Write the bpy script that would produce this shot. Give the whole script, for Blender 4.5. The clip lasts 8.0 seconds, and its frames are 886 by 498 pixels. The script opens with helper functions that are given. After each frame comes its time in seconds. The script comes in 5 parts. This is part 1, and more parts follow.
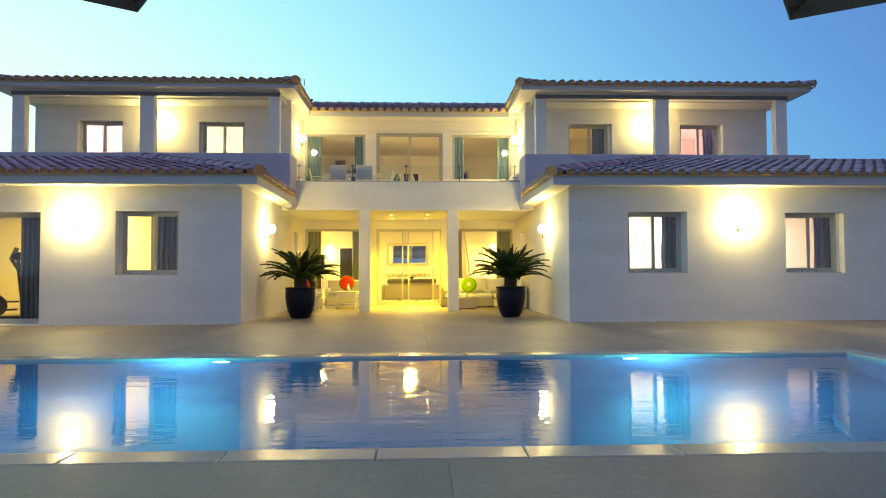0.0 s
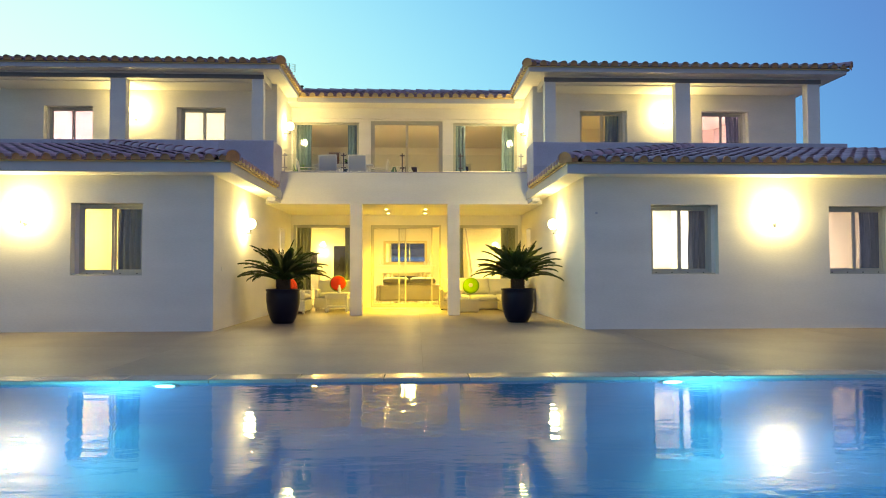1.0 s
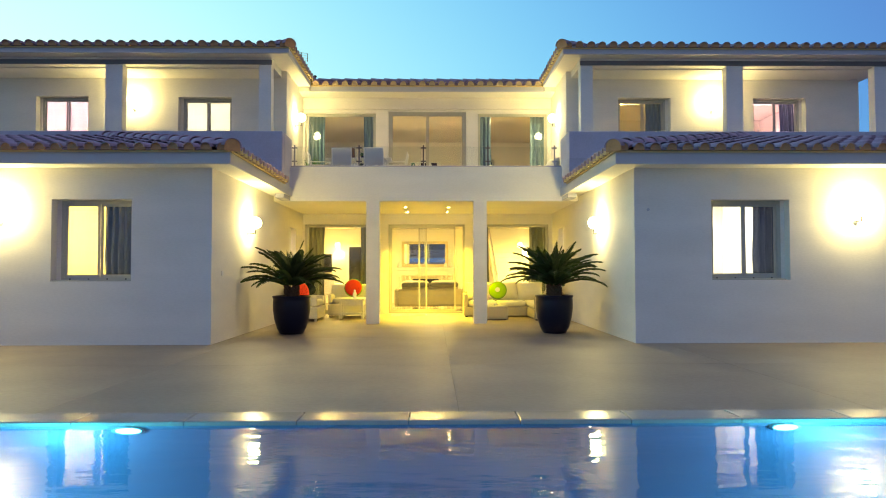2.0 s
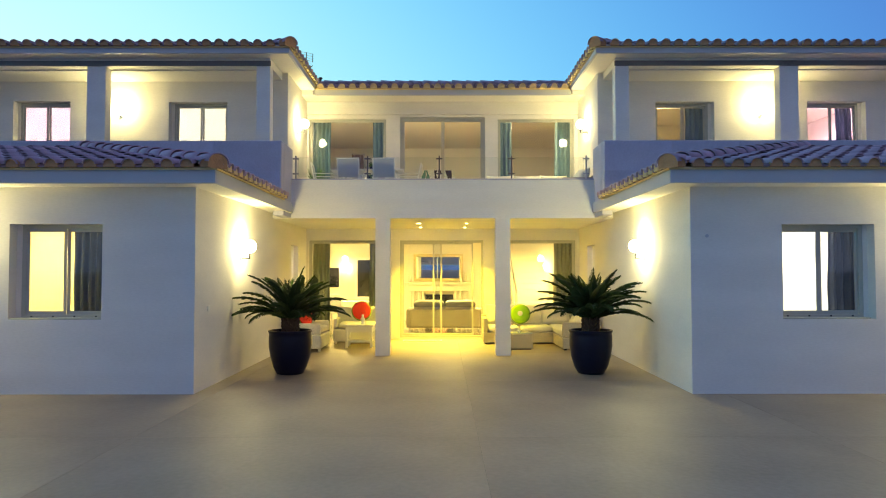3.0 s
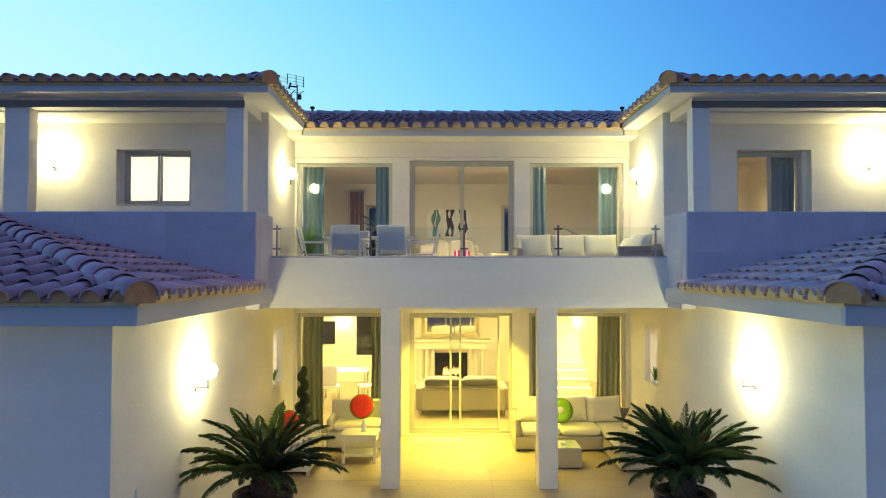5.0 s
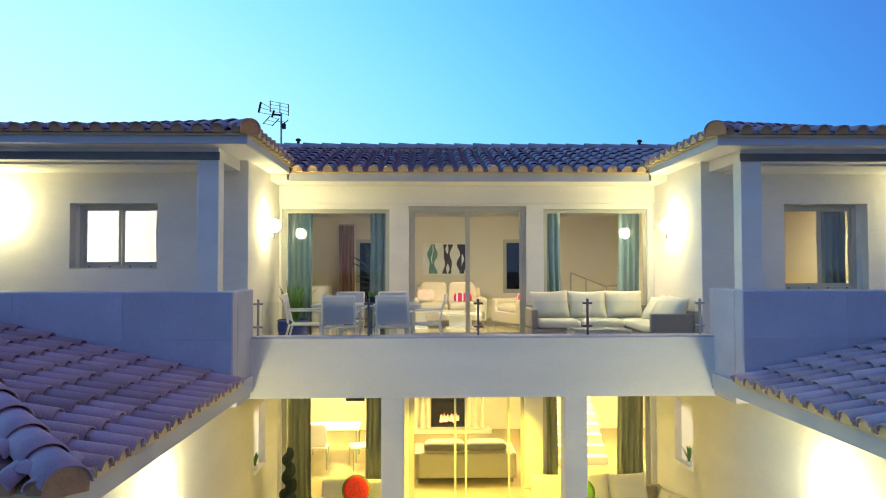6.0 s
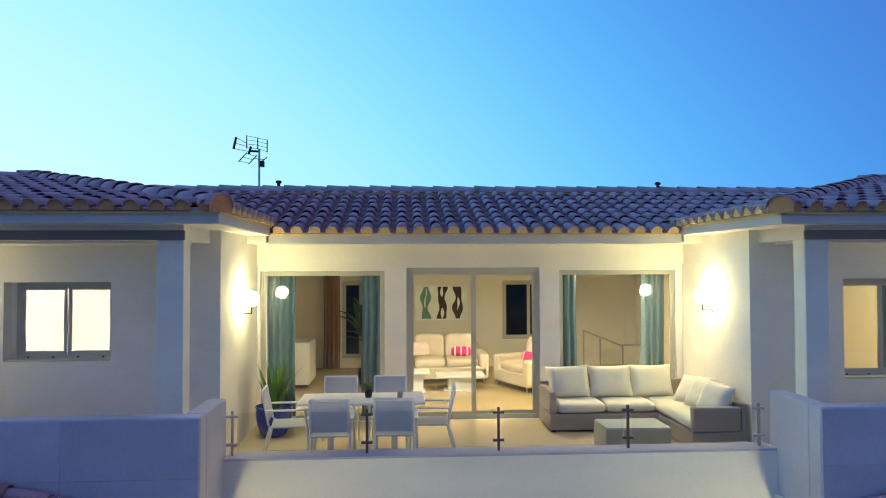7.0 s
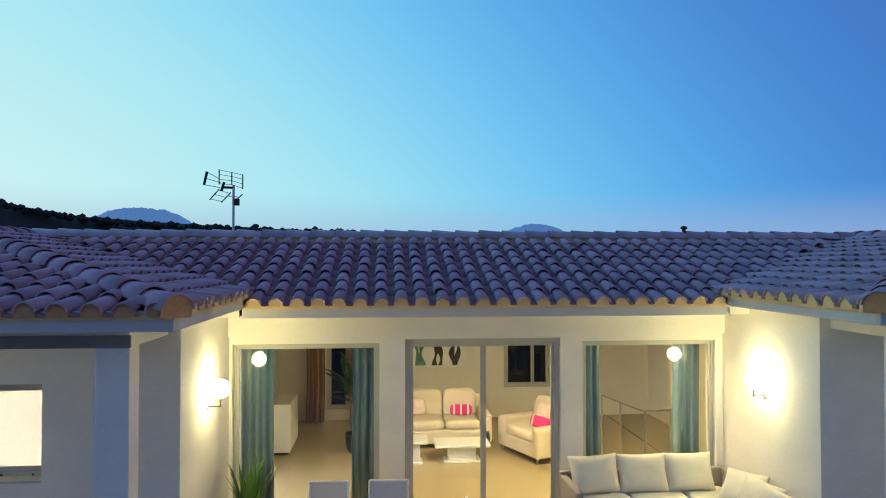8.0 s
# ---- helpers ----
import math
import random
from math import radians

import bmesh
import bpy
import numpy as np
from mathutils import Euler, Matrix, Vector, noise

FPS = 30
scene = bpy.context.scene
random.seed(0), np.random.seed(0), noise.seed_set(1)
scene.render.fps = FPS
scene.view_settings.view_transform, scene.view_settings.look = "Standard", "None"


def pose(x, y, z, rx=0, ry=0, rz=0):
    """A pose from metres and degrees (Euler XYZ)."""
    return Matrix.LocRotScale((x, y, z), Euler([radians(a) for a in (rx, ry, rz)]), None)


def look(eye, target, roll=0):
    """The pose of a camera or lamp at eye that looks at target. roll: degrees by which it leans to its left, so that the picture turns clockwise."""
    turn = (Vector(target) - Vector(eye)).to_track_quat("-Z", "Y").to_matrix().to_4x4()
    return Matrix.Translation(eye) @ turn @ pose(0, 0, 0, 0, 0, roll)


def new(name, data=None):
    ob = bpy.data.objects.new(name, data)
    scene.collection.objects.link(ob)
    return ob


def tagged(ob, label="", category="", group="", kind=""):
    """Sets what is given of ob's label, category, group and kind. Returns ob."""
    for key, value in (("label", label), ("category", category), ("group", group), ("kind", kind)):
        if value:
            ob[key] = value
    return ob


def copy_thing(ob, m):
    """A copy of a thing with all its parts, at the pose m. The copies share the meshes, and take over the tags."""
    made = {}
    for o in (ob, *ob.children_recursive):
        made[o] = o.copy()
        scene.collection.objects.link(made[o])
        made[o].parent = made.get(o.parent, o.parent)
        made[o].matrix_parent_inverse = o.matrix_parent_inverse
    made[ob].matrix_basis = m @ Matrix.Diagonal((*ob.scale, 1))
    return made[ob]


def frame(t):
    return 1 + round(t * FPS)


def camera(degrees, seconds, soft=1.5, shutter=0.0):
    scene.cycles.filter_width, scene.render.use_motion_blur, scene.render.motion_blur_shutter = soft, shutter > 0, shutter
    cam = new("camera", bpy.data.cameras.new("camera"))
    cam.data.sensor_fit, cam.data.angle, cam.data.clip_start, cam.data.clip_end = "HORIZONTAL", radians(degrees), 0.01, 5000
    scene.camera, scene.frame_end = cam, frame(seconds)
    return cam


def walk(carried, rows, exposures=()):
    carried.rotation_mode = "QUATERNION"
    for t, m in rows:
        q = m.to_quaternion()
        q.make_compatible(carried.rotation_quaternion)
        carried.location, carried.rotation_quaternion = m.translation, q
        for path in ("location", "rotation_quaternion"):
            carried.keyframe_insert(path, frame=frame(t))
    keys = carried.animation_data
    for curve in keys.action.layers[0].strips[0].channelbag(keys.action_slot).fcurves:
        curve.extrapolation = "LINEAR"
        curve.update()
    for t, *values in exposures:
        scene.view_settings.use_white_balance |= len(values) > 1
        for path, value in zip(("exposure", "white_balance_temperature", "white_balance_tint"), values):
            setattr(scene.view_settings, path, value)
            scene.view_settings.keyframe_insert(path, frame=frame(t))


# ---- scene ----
cam = camera(66.9, 8.0, soft=1.0)
PATH = [
    (0, (0.177, 1.764, 1.027), (0.259, 3.761, 1.098), -0.2),
    (0.5, (0.252, 2.559, 1.054), (0.332, 4.556, 1.121), -0.2),
    (1, (0.279, 3.37, 1.068), (0.358, 5.368, 1.134), -0.1),
    (1.5, (0.212, 4.129, 1.05), (0.267, 6.127, 1.117), -0.1),
    (3, (-0.004, 6.46, 1.65), (-0.003, 8.458, 1.717), -0.05),
    (3.5, (-0.107, 7.221, 1.943), (-0.114, 9.22, 2.009), -0.05),
    (4, (-0.182, 8.002, 2.365), (-0.189, 10.001, 2.43), -0.0),
    (4.5, (-0.294, 8.776, 2.799), (-0.298, 10.775, 2.864), -0.0),
    (6, (-0.767, 10.989, 4.341), (-0.713, 12.987, 4.403), -0.1),
    (6.5, (-0.969, 11.706, 4.943), (-0.881, 13.704, 4.999), -0.2),
    (7, (-1.104, 12.446, 5.492), (-0.986, 14.442, 5.545), -0.2),
    (7.5, (-1.241, 13.206, 6.026), (-1.09, 15.199, 6.073), -0.1),
    (8, (-1.332, 13.969, 6.517), (-1.159, 15.961, 6.554), 0.0),
]
walk(cam, [(t, look(eye, target, roll)) for t, eye, target, roll in PATH],
     [(0, 0.46, 9900, 8), (1.5, 0.42, 9500, 8), (3, 0.3, 7800, 8), (3.5, 0.2, 7400, 8), (4.5, 0.12, 7000, 8), (6, 0.3, 6600, 8), (6.5, 0.25, 6600, 9), (7.5, 0.08, 6900, 9), (8, -0.05, 7000, 9)])

# ---- dusk sky: bright where the sun has set (ahead and to one side), deep blue away from it ----
world = bpy.data.worlds.new("dusk_sky")
scene.world = world
world.use_nodes = True
wn, wl = world.node_tree.nodes, world.node_tree.links
wn.clear()
w_tc = wn.new("ShaderNodeTexCoord")
w_sep = wn.new("ShaderNodeSeparateXYZ")
wl.new(w_tc.outputs["Generated"], w_sep.inputs[0])
w_dot = wn.new("ShaderNodeVectorMath")
w_dot.operation = "DOT_PRODUCT"
wl.new(w_tc.outputs["Generated"], w_dot.inputs[0])
w_dot.inputs[1].default_value = (-0.42, 0.28, -0.42)
w_add = wn.new("ShaderNodeMath")
w_add.operation = "ADD"
wl.new(w_dot.outputs["Value"], w_add.inputs[0])
w_add.inputs[1].default_value = 0.5
w_ramp = wn.new("ShaderNodeValToRGB")
w_ramp.color_ramp.interpolation = "B_SPLINE"
for k, (at, col) in enumerate([(0.0, (0.165, 0.17, 0.31)), (0.28, (0.045, 0.15, 0.58)), (0.44, (0.06, 0.28, 0.78)), (0.6, (0.13, 0.53, 1.0)), (0.76, (0.33, 0.82, 1.03)), (0.97, (0.72, 0.98, 0.97))]):
    el = w_ramp.color_ramp.elements[k] if k < 2 else w_ramp.color_ramp.elements.new(at)
    el.position, el.color = at, (*col, 1)
wl.new(w_add.outputs[0], w_ramp.inputs[0])
# a thin mauve haze just over the horizon
w_hz = wn.new("ShaderNodeMapRange")
w_hz.interpolation_type = "SMOOTHSTEP"
wl.new(w_sep.outputs["Z"], w_hz.inputs[0])
w_hz.inputs[1].default_value, w_hz.inputs[2].default_value = 0.11, 0.03
w_hz.inputs[3].default_value, w_hz.inputs[4].default_value = 0.0, 0.6
w_mix = wn.new("ShaderNodeMix")
w_mix.data_type = "RGBA"
wl.new(w_hz.outputs[0], w_mix.inputs[0])
wl.new(w_ramp.outputs[0], w_mix.inputs[6])
w_mix.inputs[7].default_value = (0.34, 0.47, 0.74, 1)
w_bg = wn.new("ShaderNodeBackground")
w_bg.inputs["Strength"].default_value = 1.0
w_out = wn.new("ShaderNodeOutputWorld")
wl.new(w_mix.outputs[2], w_bg.inputs[0])
wl.new(w_bg.outputs[0], w_out.inputs[0])

GLOBE_POWER = 172.0
DOWN_POWER = 120.0


# ---- materials ----
def mat(name, col, rough=0.6, metal=0.0, var=0.08, scale=3.0, bump=0.0, fine=40.0, sheen=0.0, spread=0.0, streak=None, coat=0.0):
    """Procedural surface: base colour with variation at two scales, fine relief, and a spread of tone between objects."""
    m = bpy.data.materials.new(name)
    m.use_nodes = True
    nt = m.node_tree
    n, l = nt.nodes, nt.links
    p = n["Principled BSDF"]
    p.inputs["Roughness"].default_value, p.inputs["Metallic"].default_value = rough, metal
    p.inputs["Sheen Weight"].default_value = sheen
    p.inputs["Coat Weight"].default_value = coat
    tc = n.new("ShaderNodeTexCoord")
    mp = n.new("ShaderNodeMapping")
    l.new(tc.outputs["Object"], mp.inputs[0])
    if streak:
        mp.inputs["Scale"].default_value = streak
    big = n.new("ShaderNodeTexNoise")
    big.inputs["Scale"].default_value, big.inputs["Detail"].default_value = scale, 5
    small = n.new("ShaderNodeTexNoise")
    small.inputs["Scale"].default_value, small.inputs["Detail"].default_value = fine, 4
    l.new(mp.outputs[0], big.inputs[0])
    l.new(mp.outputs[0], small.inputs[0])
    mul = n.new("ShaderNodeMath")
    mul.operation = "MULTIPLY_ADD"
    l.new(big.outputs["Fac"], mul.inputs[0])
    mul.inputs[1].default_value, mul.inputs[2].default_value = 2.4 * var, 1 - 1.2 * var
    mul2 = n.new("ShaderNodeMath")
    mul2.operation = "MULTIPLY_ADD"
    l.new(small.outputs["Fac"], mul2.inputs[0])
    mul2.inputs[1].default_value = 1.2 * var
    l.new(mul.outputs[0], mul2.inputs[2])
    last = mul2
    if spread:
        oi = n.new("ShaderNodeObjectInfo")
        sp = n.new("ShaderNodeMath")
        sp.operation = "MULTIPLY_ADD"
        l.new(oi.outputs["Random"], sp.inputs[0])
        sp.inputs[1].default_value, sp.inputs[2].default_value = 2 * spread, 1 - spread
        mm = n.new("ShaderNodeMath")
        mm.operation = "MULTIPLY"
        l.new(last.outputs[0], mm.inputs[0])
        l.new(sp.outputs[0], mm.inputs[1])
        last = mm
    sc = n.new("ShaderNodeVectorMath")
    sc.operation = "SCALE"
    sc.inputs[0].default_value = col
    l.new(last.outputs[0], sc.inputs["Scale"])
    l.new(sc.outputs[0], p.inputs["Base Color"])
    if bump:
        b = n.new("ShaderNodeBump")
        b.inputs["Strength"].default_value, b.inputs["Distance"].default_value = bump, 0.02
        l.new(small.outputs["Fac"], b.inputs["Height"])
        l.new(b.outputs[0], p.inputs["Normal"])
    return m


def glow(name, col, power, base=0.8):
    m = bpy.data.materials.new(name)
    m.use_nodes = True
    p = m.node_tree.nodes["Principled BSDF"]
    p.inputs["Base Color"].default_value = (base, base, base, 1)
    p.inputs["Emission Color"].default_value = (*col, 1)
    p.inputs["Emission Strength"].default_value = power
    return m


def glass_mat(name, tint=(0.95, 0.97, 0.97), rough=0.0, ior=1.45):
    """Thin clear pane: lets light straight through, mirrors by Fresnel."""
    m = bpy.data.materials.new(name)
    m.use_nodes = True
    n, l = m.node_tree.nodes, m.node_tree.links
    n.clear()
    tr = n.new("ShaderNodeBsdfTransparent")
    tr.inputs[0].default_value = (*tint, 1)
    gl = n.new("ShaderNodeBsdfGlossy")
    gl.inputs["Roughness"].default_value = rough
    fr = n.new("ShaderNodeFresnel")
    fr.inputs[0].default_value = ior
    mx = n.new("ShaderNodeMixShader")
    out = n.new("ShaderNodeOutputMaterial")
    l.new(fr.outputs[0], mx.inputs[0])
    l.new(tr.outputs[0], mx.inputs[1])
    l.new(gl.outputs[0], mx.inputs[2])
    l.new(mx.outputs[0], out.inputs[0])
    return m


def sheer(name, col):
    """Thin cloth that glows with the light behind it."""
    m = bpy.data.materials.new(name)
    m.use_nodes = True
    n, l = m.node_tree.nodes, m.node_tree.links
    p = n["Principled BSDF"]
    p.inputs["Base Color"].default_value, p.inputs["Roughness"].default_value = (*col, 1), 0.9
    tl = n.new("ShaderNodeBsdfTranslucent")
    tl.inputs[0].default_value = (*col, 1)
    mx = n.new("ShaderNodeMixShader")
    mx.inputs[0].default_value = 0.7
    l.new(p.outputs[0], mx.inputs[1])
    l.new(tl.outputs[0], mx.inputs[2])
    l.new(mx.outputs[0], n["Material Output"].inputs[0])
    return m


M = {
    "plaster": mat("white_plaster", (0.75, 0.72, 0.66), 0.85, var=0.13, scale=1.3, bump=0.08, fine=40, streak=(0.45, 0.45, 1.5)),
    "parapet": mat("pale_stone_cladding", (0.43, 0.43, 0.51), 0.75, var=0.22, scale=1.6, bump=0.12, fine=30, spread=0.05),
    "inside": mat("interior_paint", (0.8, 0.76, 0.66), 0.8, var=0.02, scale=0.8),
    "fascia": mat("painted_fascia", (0.5, 0.51, 0.54), 0.6, var=0.05, scale=1.5),
    "tile": mat("clay_roof_tile", (0.375, 0.268, 0.325), 0.5, var=0.28, scale=4.0, bump=0.35, fine=55, spread=0.22),
    # real clay on the hip ends; on the front eaves its brown paints shade
    "clay_and_shade": mat("raw_clay_and_eave_shade", (0.46, 0.25, 0.12), 0.85, var=0.25, scale=9, bump=0.3),
    "rail_paint": mat("dark_grey_painted_rail", (0.16, 0.155, 0.15), 0.5, var=0.08, scale=4),
    "mortar": mat("lime_mortar", (0.66, 0.5, 0.25), 0.9, var=0.15, scale=6, bump=0.3),
    "pan": mat("clay_channel", (0.26, 0.175, 0.19), 0.7, var=0.25, scale=4.0, bump=0.3, fine=50),
    "deck": mat("sandstone_paving", (0.225, 0.185, 0.145), 0.55, var=0.32, scale=0.9, bump=0.15, fine=18, spread=0.02),
    "joint": mat("joint_mortar", (0.17, 0.145, 0.115), 0.9, var=0.1),
    "coping": mat("pool_coping_stone", (0.42, 0.38, 0.32), 0.18, var=0.12, scale=1.2, bump=0.05, fine=30, spread=0.06),
    "pool": mat("blue_pool_mosaic", (0.004, 0.25, 0.42), 0.4, var=0.12, scale=1.5, fine=60),
    "alu": mat("champagne_aluminium", (0.46, 0.46, 0.39), 0.42, 0.0, var=0.04, scale=8),
    "steel": mat("brushed_steel", (0.45, 0.45, 0.46), 0.3, 0.9, var=0.06, scale=20),
    "dark": mat("dark_metal", (0.03, 0.03, 0.035), 0.45, 0.4, var=0.1, scale=10),
    "ground": mat("dry_garden_soil", (0.16, 0.13, 0.09), 0.95, var=0.3, scale=0.15, bump=0.5, fine=6),
    "hill": mat("pine_wood_hillside", (0.025, 0.035, 0.03), 0.95, var=0.4, scale=0.05, fine=0.6),
    # blue emission over black: the haze of distance put into the colour
    "mount": glow("mountain_haze_glow", (0.075, 0.19, 0.5), 0.85, 0.0),
    "floor_in": mat("polished_cream_tile", (0.38, 0.3, 0.18), 0.16, var=0.05, scale=1.2, fine=12),
    "glass": glass_mat("window_glass"),
    # darkness outside the rear windows put into the tint of their panes
    "night_pane": glass_mat("night_dark_glass", (0.06, 0.08, 0.13)),
    "terrace": mat("sand_terrace_tile", (0.46, 0.38, 0.27), 0.45, var=0.1, scale=1.0, bump=0.05),
    # bright reflection on the glass table tops put into an opaque pale colour
    "table_glass": mat("reflection_pale_glass", (0.5, 0.54, 0.5), 0.08, var=0.03, scale=3),
    "gunmetal": mat("dark_steel_post", (0.11, 0.11, 0.13), 0.3, 0.85, var=0.08, scale=12),
    "railglass": glass_mat("railing_glass", (0.95, 0.97, 0.96), ior=1.22),
    "teal": mat("teal_curtain", (0.16, 0.27, 0.33), 0.85, var=0.15, scale=6, sheen=0.3),
    "olive": mat("sage_green_curtain", (0.26, 0.27, 0.17), 0.85, var=0.12, scale=6, sheen=0.3),
    "bluecloth": mat("slate_blue_curtain", (0.1, 0.13, 0.2), 0.85, var=0.15, scale=6, sheen=0.3),
    "brown": mat("brown_curtain", (0.22, 0.12, 0.06), 0.85, var=0.15, scale=6, sheen=0.3),
    "navy": mat("glazed_navy_ceramic", (0.006, 0.007, 0.02), 0.32, var=0.2, scale=5, coat=0.1),
    "cobalt": mat("glazed_cobalt_ceramic", (0.02, 0.05, 0.32), 0.2, var=0.2, scale=5, coat=0.6),
    "soil": mat("potting_soil", (0.06, 0.045, 0.03), 0.95, var=0.3, scale=20, bump=0.5),
    "frond": mat("sago_palm_leaf", (0.034, 0.06, 0.012), 0.65, var=0.3, scale=9, spread=0.25),
    "leaf": mat("house_plant_leaf", (0.06, 0.16, 0.03), 0.45, var=0.3, scale=9, spread=0.25),
    "trunk": mat("scaly_palm_trunk", (0.09, 0.06, 0.035), 0.9, var=0.35, scale=25, bump=0.8, fine=60),
    "topiary": mat("dark_boxwood", (0.02, 0.035, 0.015), 0.8, var=0.4, scale=30, bump=1.0, fine=80),
    "wicker": mat("pale_grey_wicker", (0.42, 0.38, 0.3), 0.7, var=0.3, scale=50, bump=0.8, fine=120, streak=(1, 1, 2.5)),
    "wicker_dark": mat("grey_brown_wicker", (0.31, 0.275, 0.25), 0.65, var=0.35, scale=50, bump=0.8, fine=120, streak=(1, 1, 2.5)),
    "wicker_white": mat("white_painted_wicker", (0.68, 0.65, 0.55), 0.65, var=0.25, scale=50, bump=0.8, fine=120),
    "cream": mat("cream_cushion_cloth", (0.72, 0.68, 0.55), 0.9, var=0.06, scale=6, bump=0.15, fine=150, sheen=0.2),
    "leather": mat("beige_leather", (0.66, 0.58, 0.45), 0.45, var=0.1, scale=5, bump=0.15, fine=60),
    "greige": mat("grey_beige_upholstery", (0.36, 0.33, 0.26), 0.8, var=0.1, scale=6, bump=0.15, fine=120),
    "headrest": mat("dark_grey_headrest", (0.13, 0.125, 0.11), 0.6, var=0.1, scale=6),
    "white": mat("white_lacquer", (0.78, 0.78, 0.75), 0.35, var=0.03, scale=5),
    "mesh": mat("pale_mesh_fabric", (0.55, 0.56, 0.56), 0.7, var=0.1, scale=60, fine=200),
    "marble": mat("white_carved_stone", (0.75, 0.71, 0.6), 0.5, var=0.06, scale=3),
    "black": mat("black_screen", (0.012, 0.012, 0.014), 0.15, var=0.1),
    "red": mat("red_melon_print", (0.65, 0.03, 0.02), 0.8, var=0.12, scale=12),
    "green": mat("green_kiwi_print", (0.25, 0.5, 0.03), 0.8, var=0.15, scale=12),
    "rind": mat("green_rind_print", (0.16, 0.3, 0.05), 0.8, var=0.15, scale=12),
    "pink": mat("pink_cushion_cloth", (0.7, 0.03, 0.18), 0.85, var=0.08, scale=8),
    "paleflower": mat("pale_flower_print", (0.68, 0.56, 0.5), 0.85, var=0.35, scale=14),
    "canvas": mat("pale_art_canvas", (0.78, 0.79, 0.74), 0.7, var=0.2, scale=4),
    "artdark": mat("dark_brown_paint", (0.03, 0.015, 0.01), 0.6, var=0.2, scale=9),
    "artgreen": mat("sea_green_paint", (0.1, 0.25, 0.2), 0.6, var=0.3, scale=9),
    "wood": mat("oiled_wood", (0.26, 0.16, 0.09), 0.5, var=0.25, scale=6, streak=(1, 6, 6)),
    "gilt": mat("pale_gilt_frame", (0.55, 0.47, 0.28), 0.45, 0.3, var=0.15, scale=10, bump=0.4),
    "mat": mat("patterned_coir_mat", (0.075, 0.075, 0.06), 0.95, var=0.95, scale=9, fine=60),
    "parasol": mat("taupe_parasol_canvas", (0.42, 0.36, 0.31), 0.9, var=0.1, scale=6, bump=0.1, fine=120),
    "blind": sheer("white_roller_blind", (0.85, 0.84, 0.8)),
    "fire": glow("ember_glow", (1.0, 0.25, 0.05), 2.5),
    "globe": glow("warm_globe_glow", (0.98, 0.9, 0.47), GLOBE_POWER),
    "globe_soft": glow("soft_globe_glow", (0.98, 0.9, 0.47), GLOBE_POWER * 0.6),
    "down": glow("downlight_glow", (1.0, 0.85, 0.4), DOWN_POWER),
}
for key in ("navy", "frond"):
    M[key].node_tree.nodes["Principled BSDF"].inputs["Specular IOR Level"].default_value = 0.25


# ---- builders ----
def link(name, bm, material, smooth=False):
    me = bpy.data.meshes.new(name)
    bm.normal_update()
    bm.to_mesh(me)
    bm.free()
    for mm in material if isinstance(material, (list, tuple)) else [material]:
        me.materials.append(mm)
    if smooth:
        me.polygons.foreach_set("use_smooth", [True] * len(me.polygons))
    return new(name, me)


def part(name, bm, material, parent, label="", smooth=False):
    ob = link(name, bm, material, smooth)
    ob.parent = parent
    if label:
        ob["label"] = label
    return ob


def thing(name, label, category, at=None, group="", kind=""):
    ob = new(name)
    ob.empty_display_size = 0.1
    if at is not None:
        ob.matrix_basis = at
    return tagged(ob, label, category, group, kind)


def structure(name, bm, material, label, category, smooth=False):
    return tagged(link(name, bm, material, smooth), label, category, kind="structure")


def box(bm, x0, x1, y0, y1, z0, z1, bevel=0.0, segs=2):
    x0, x1, y0, y1, z0, z1 = min(x0, x1), max(x0, x1), min(y0, y1), max(y0, y1), min(z0, z1), max(z0, z1)
    m = Matrix.Translation(((x0 + x1) / 2, (y0 + y1) / 2, (z0 + z1) / 2)) @ Matrix.Diagonal((x1 - x0, y1 - y0, z1 - z0, 1))
    g = bmesh.ops.create_cube(bm, size=1, matrix=m)
    if bevel:
        edges = list({e for v in g["verts"] for e in v.link_edges})
        bmesh.ops.bevel(bm, geom=edges, offset=bevel, segments=segs, affect="EDGES", profile=0.5)
    return bm


def boxes(*rows, bevel=0.0):
    bm = bmesh.new()
    for r in rows:
        box(bm, *r, bevel=bevel)
    return bm


def rod(bm, a, b, r, seg=8, r2=None):
    a, b = Vector(a), Vector(b)
    q = (b - a).to_track_quat("Z", "Y").to_matrix().to_4x4()
    m = Matrix.Translation((a + b) / 2) @ q
    bmesh.ops.create_cone(bm, cap_ends=True, segments=seg, radius1=r, radius2=r if r2 is None else r2, depth=(b - a).length, matrix=m)
    return bm


def lathe(bm, profile, seg=24, centre=(0, 0, 0)):
    rings = []
    for r, z in profile:
        rings.append([bm.verts.new((centre[0] + r * math.cos(2 * math.pi * k / seg), centre[1] + r * math.sin(2 * math.pi * k / seg), centre[2] + z)) for k in range(seg)])
    for a, b in zip(rings, rings[1:]):
        for k in range(seg):
            bm.faces.new((a[k], a[(k + 1) % seg], b[(k + 1) % seg], b[k]))
    if profile[0][0] > 1e-4:
        bm.faces.new(list(reversed(rings[0])))
    if profile[-1][0] > 1e-4:
        bm.faces.new(rings[-1])
    return bm


def ball(bm, c, r, sx=1, sy=1, sz=1, u=16, v=10):
    bmesh.ops.create_uvsphere(bm, u_segments=u, v_segments=v, radius=1, matrix=Matrix.Translation(c) @ Matrix.Diagonal((r * sx, r * sy, r * sz, 1)))
    return bm


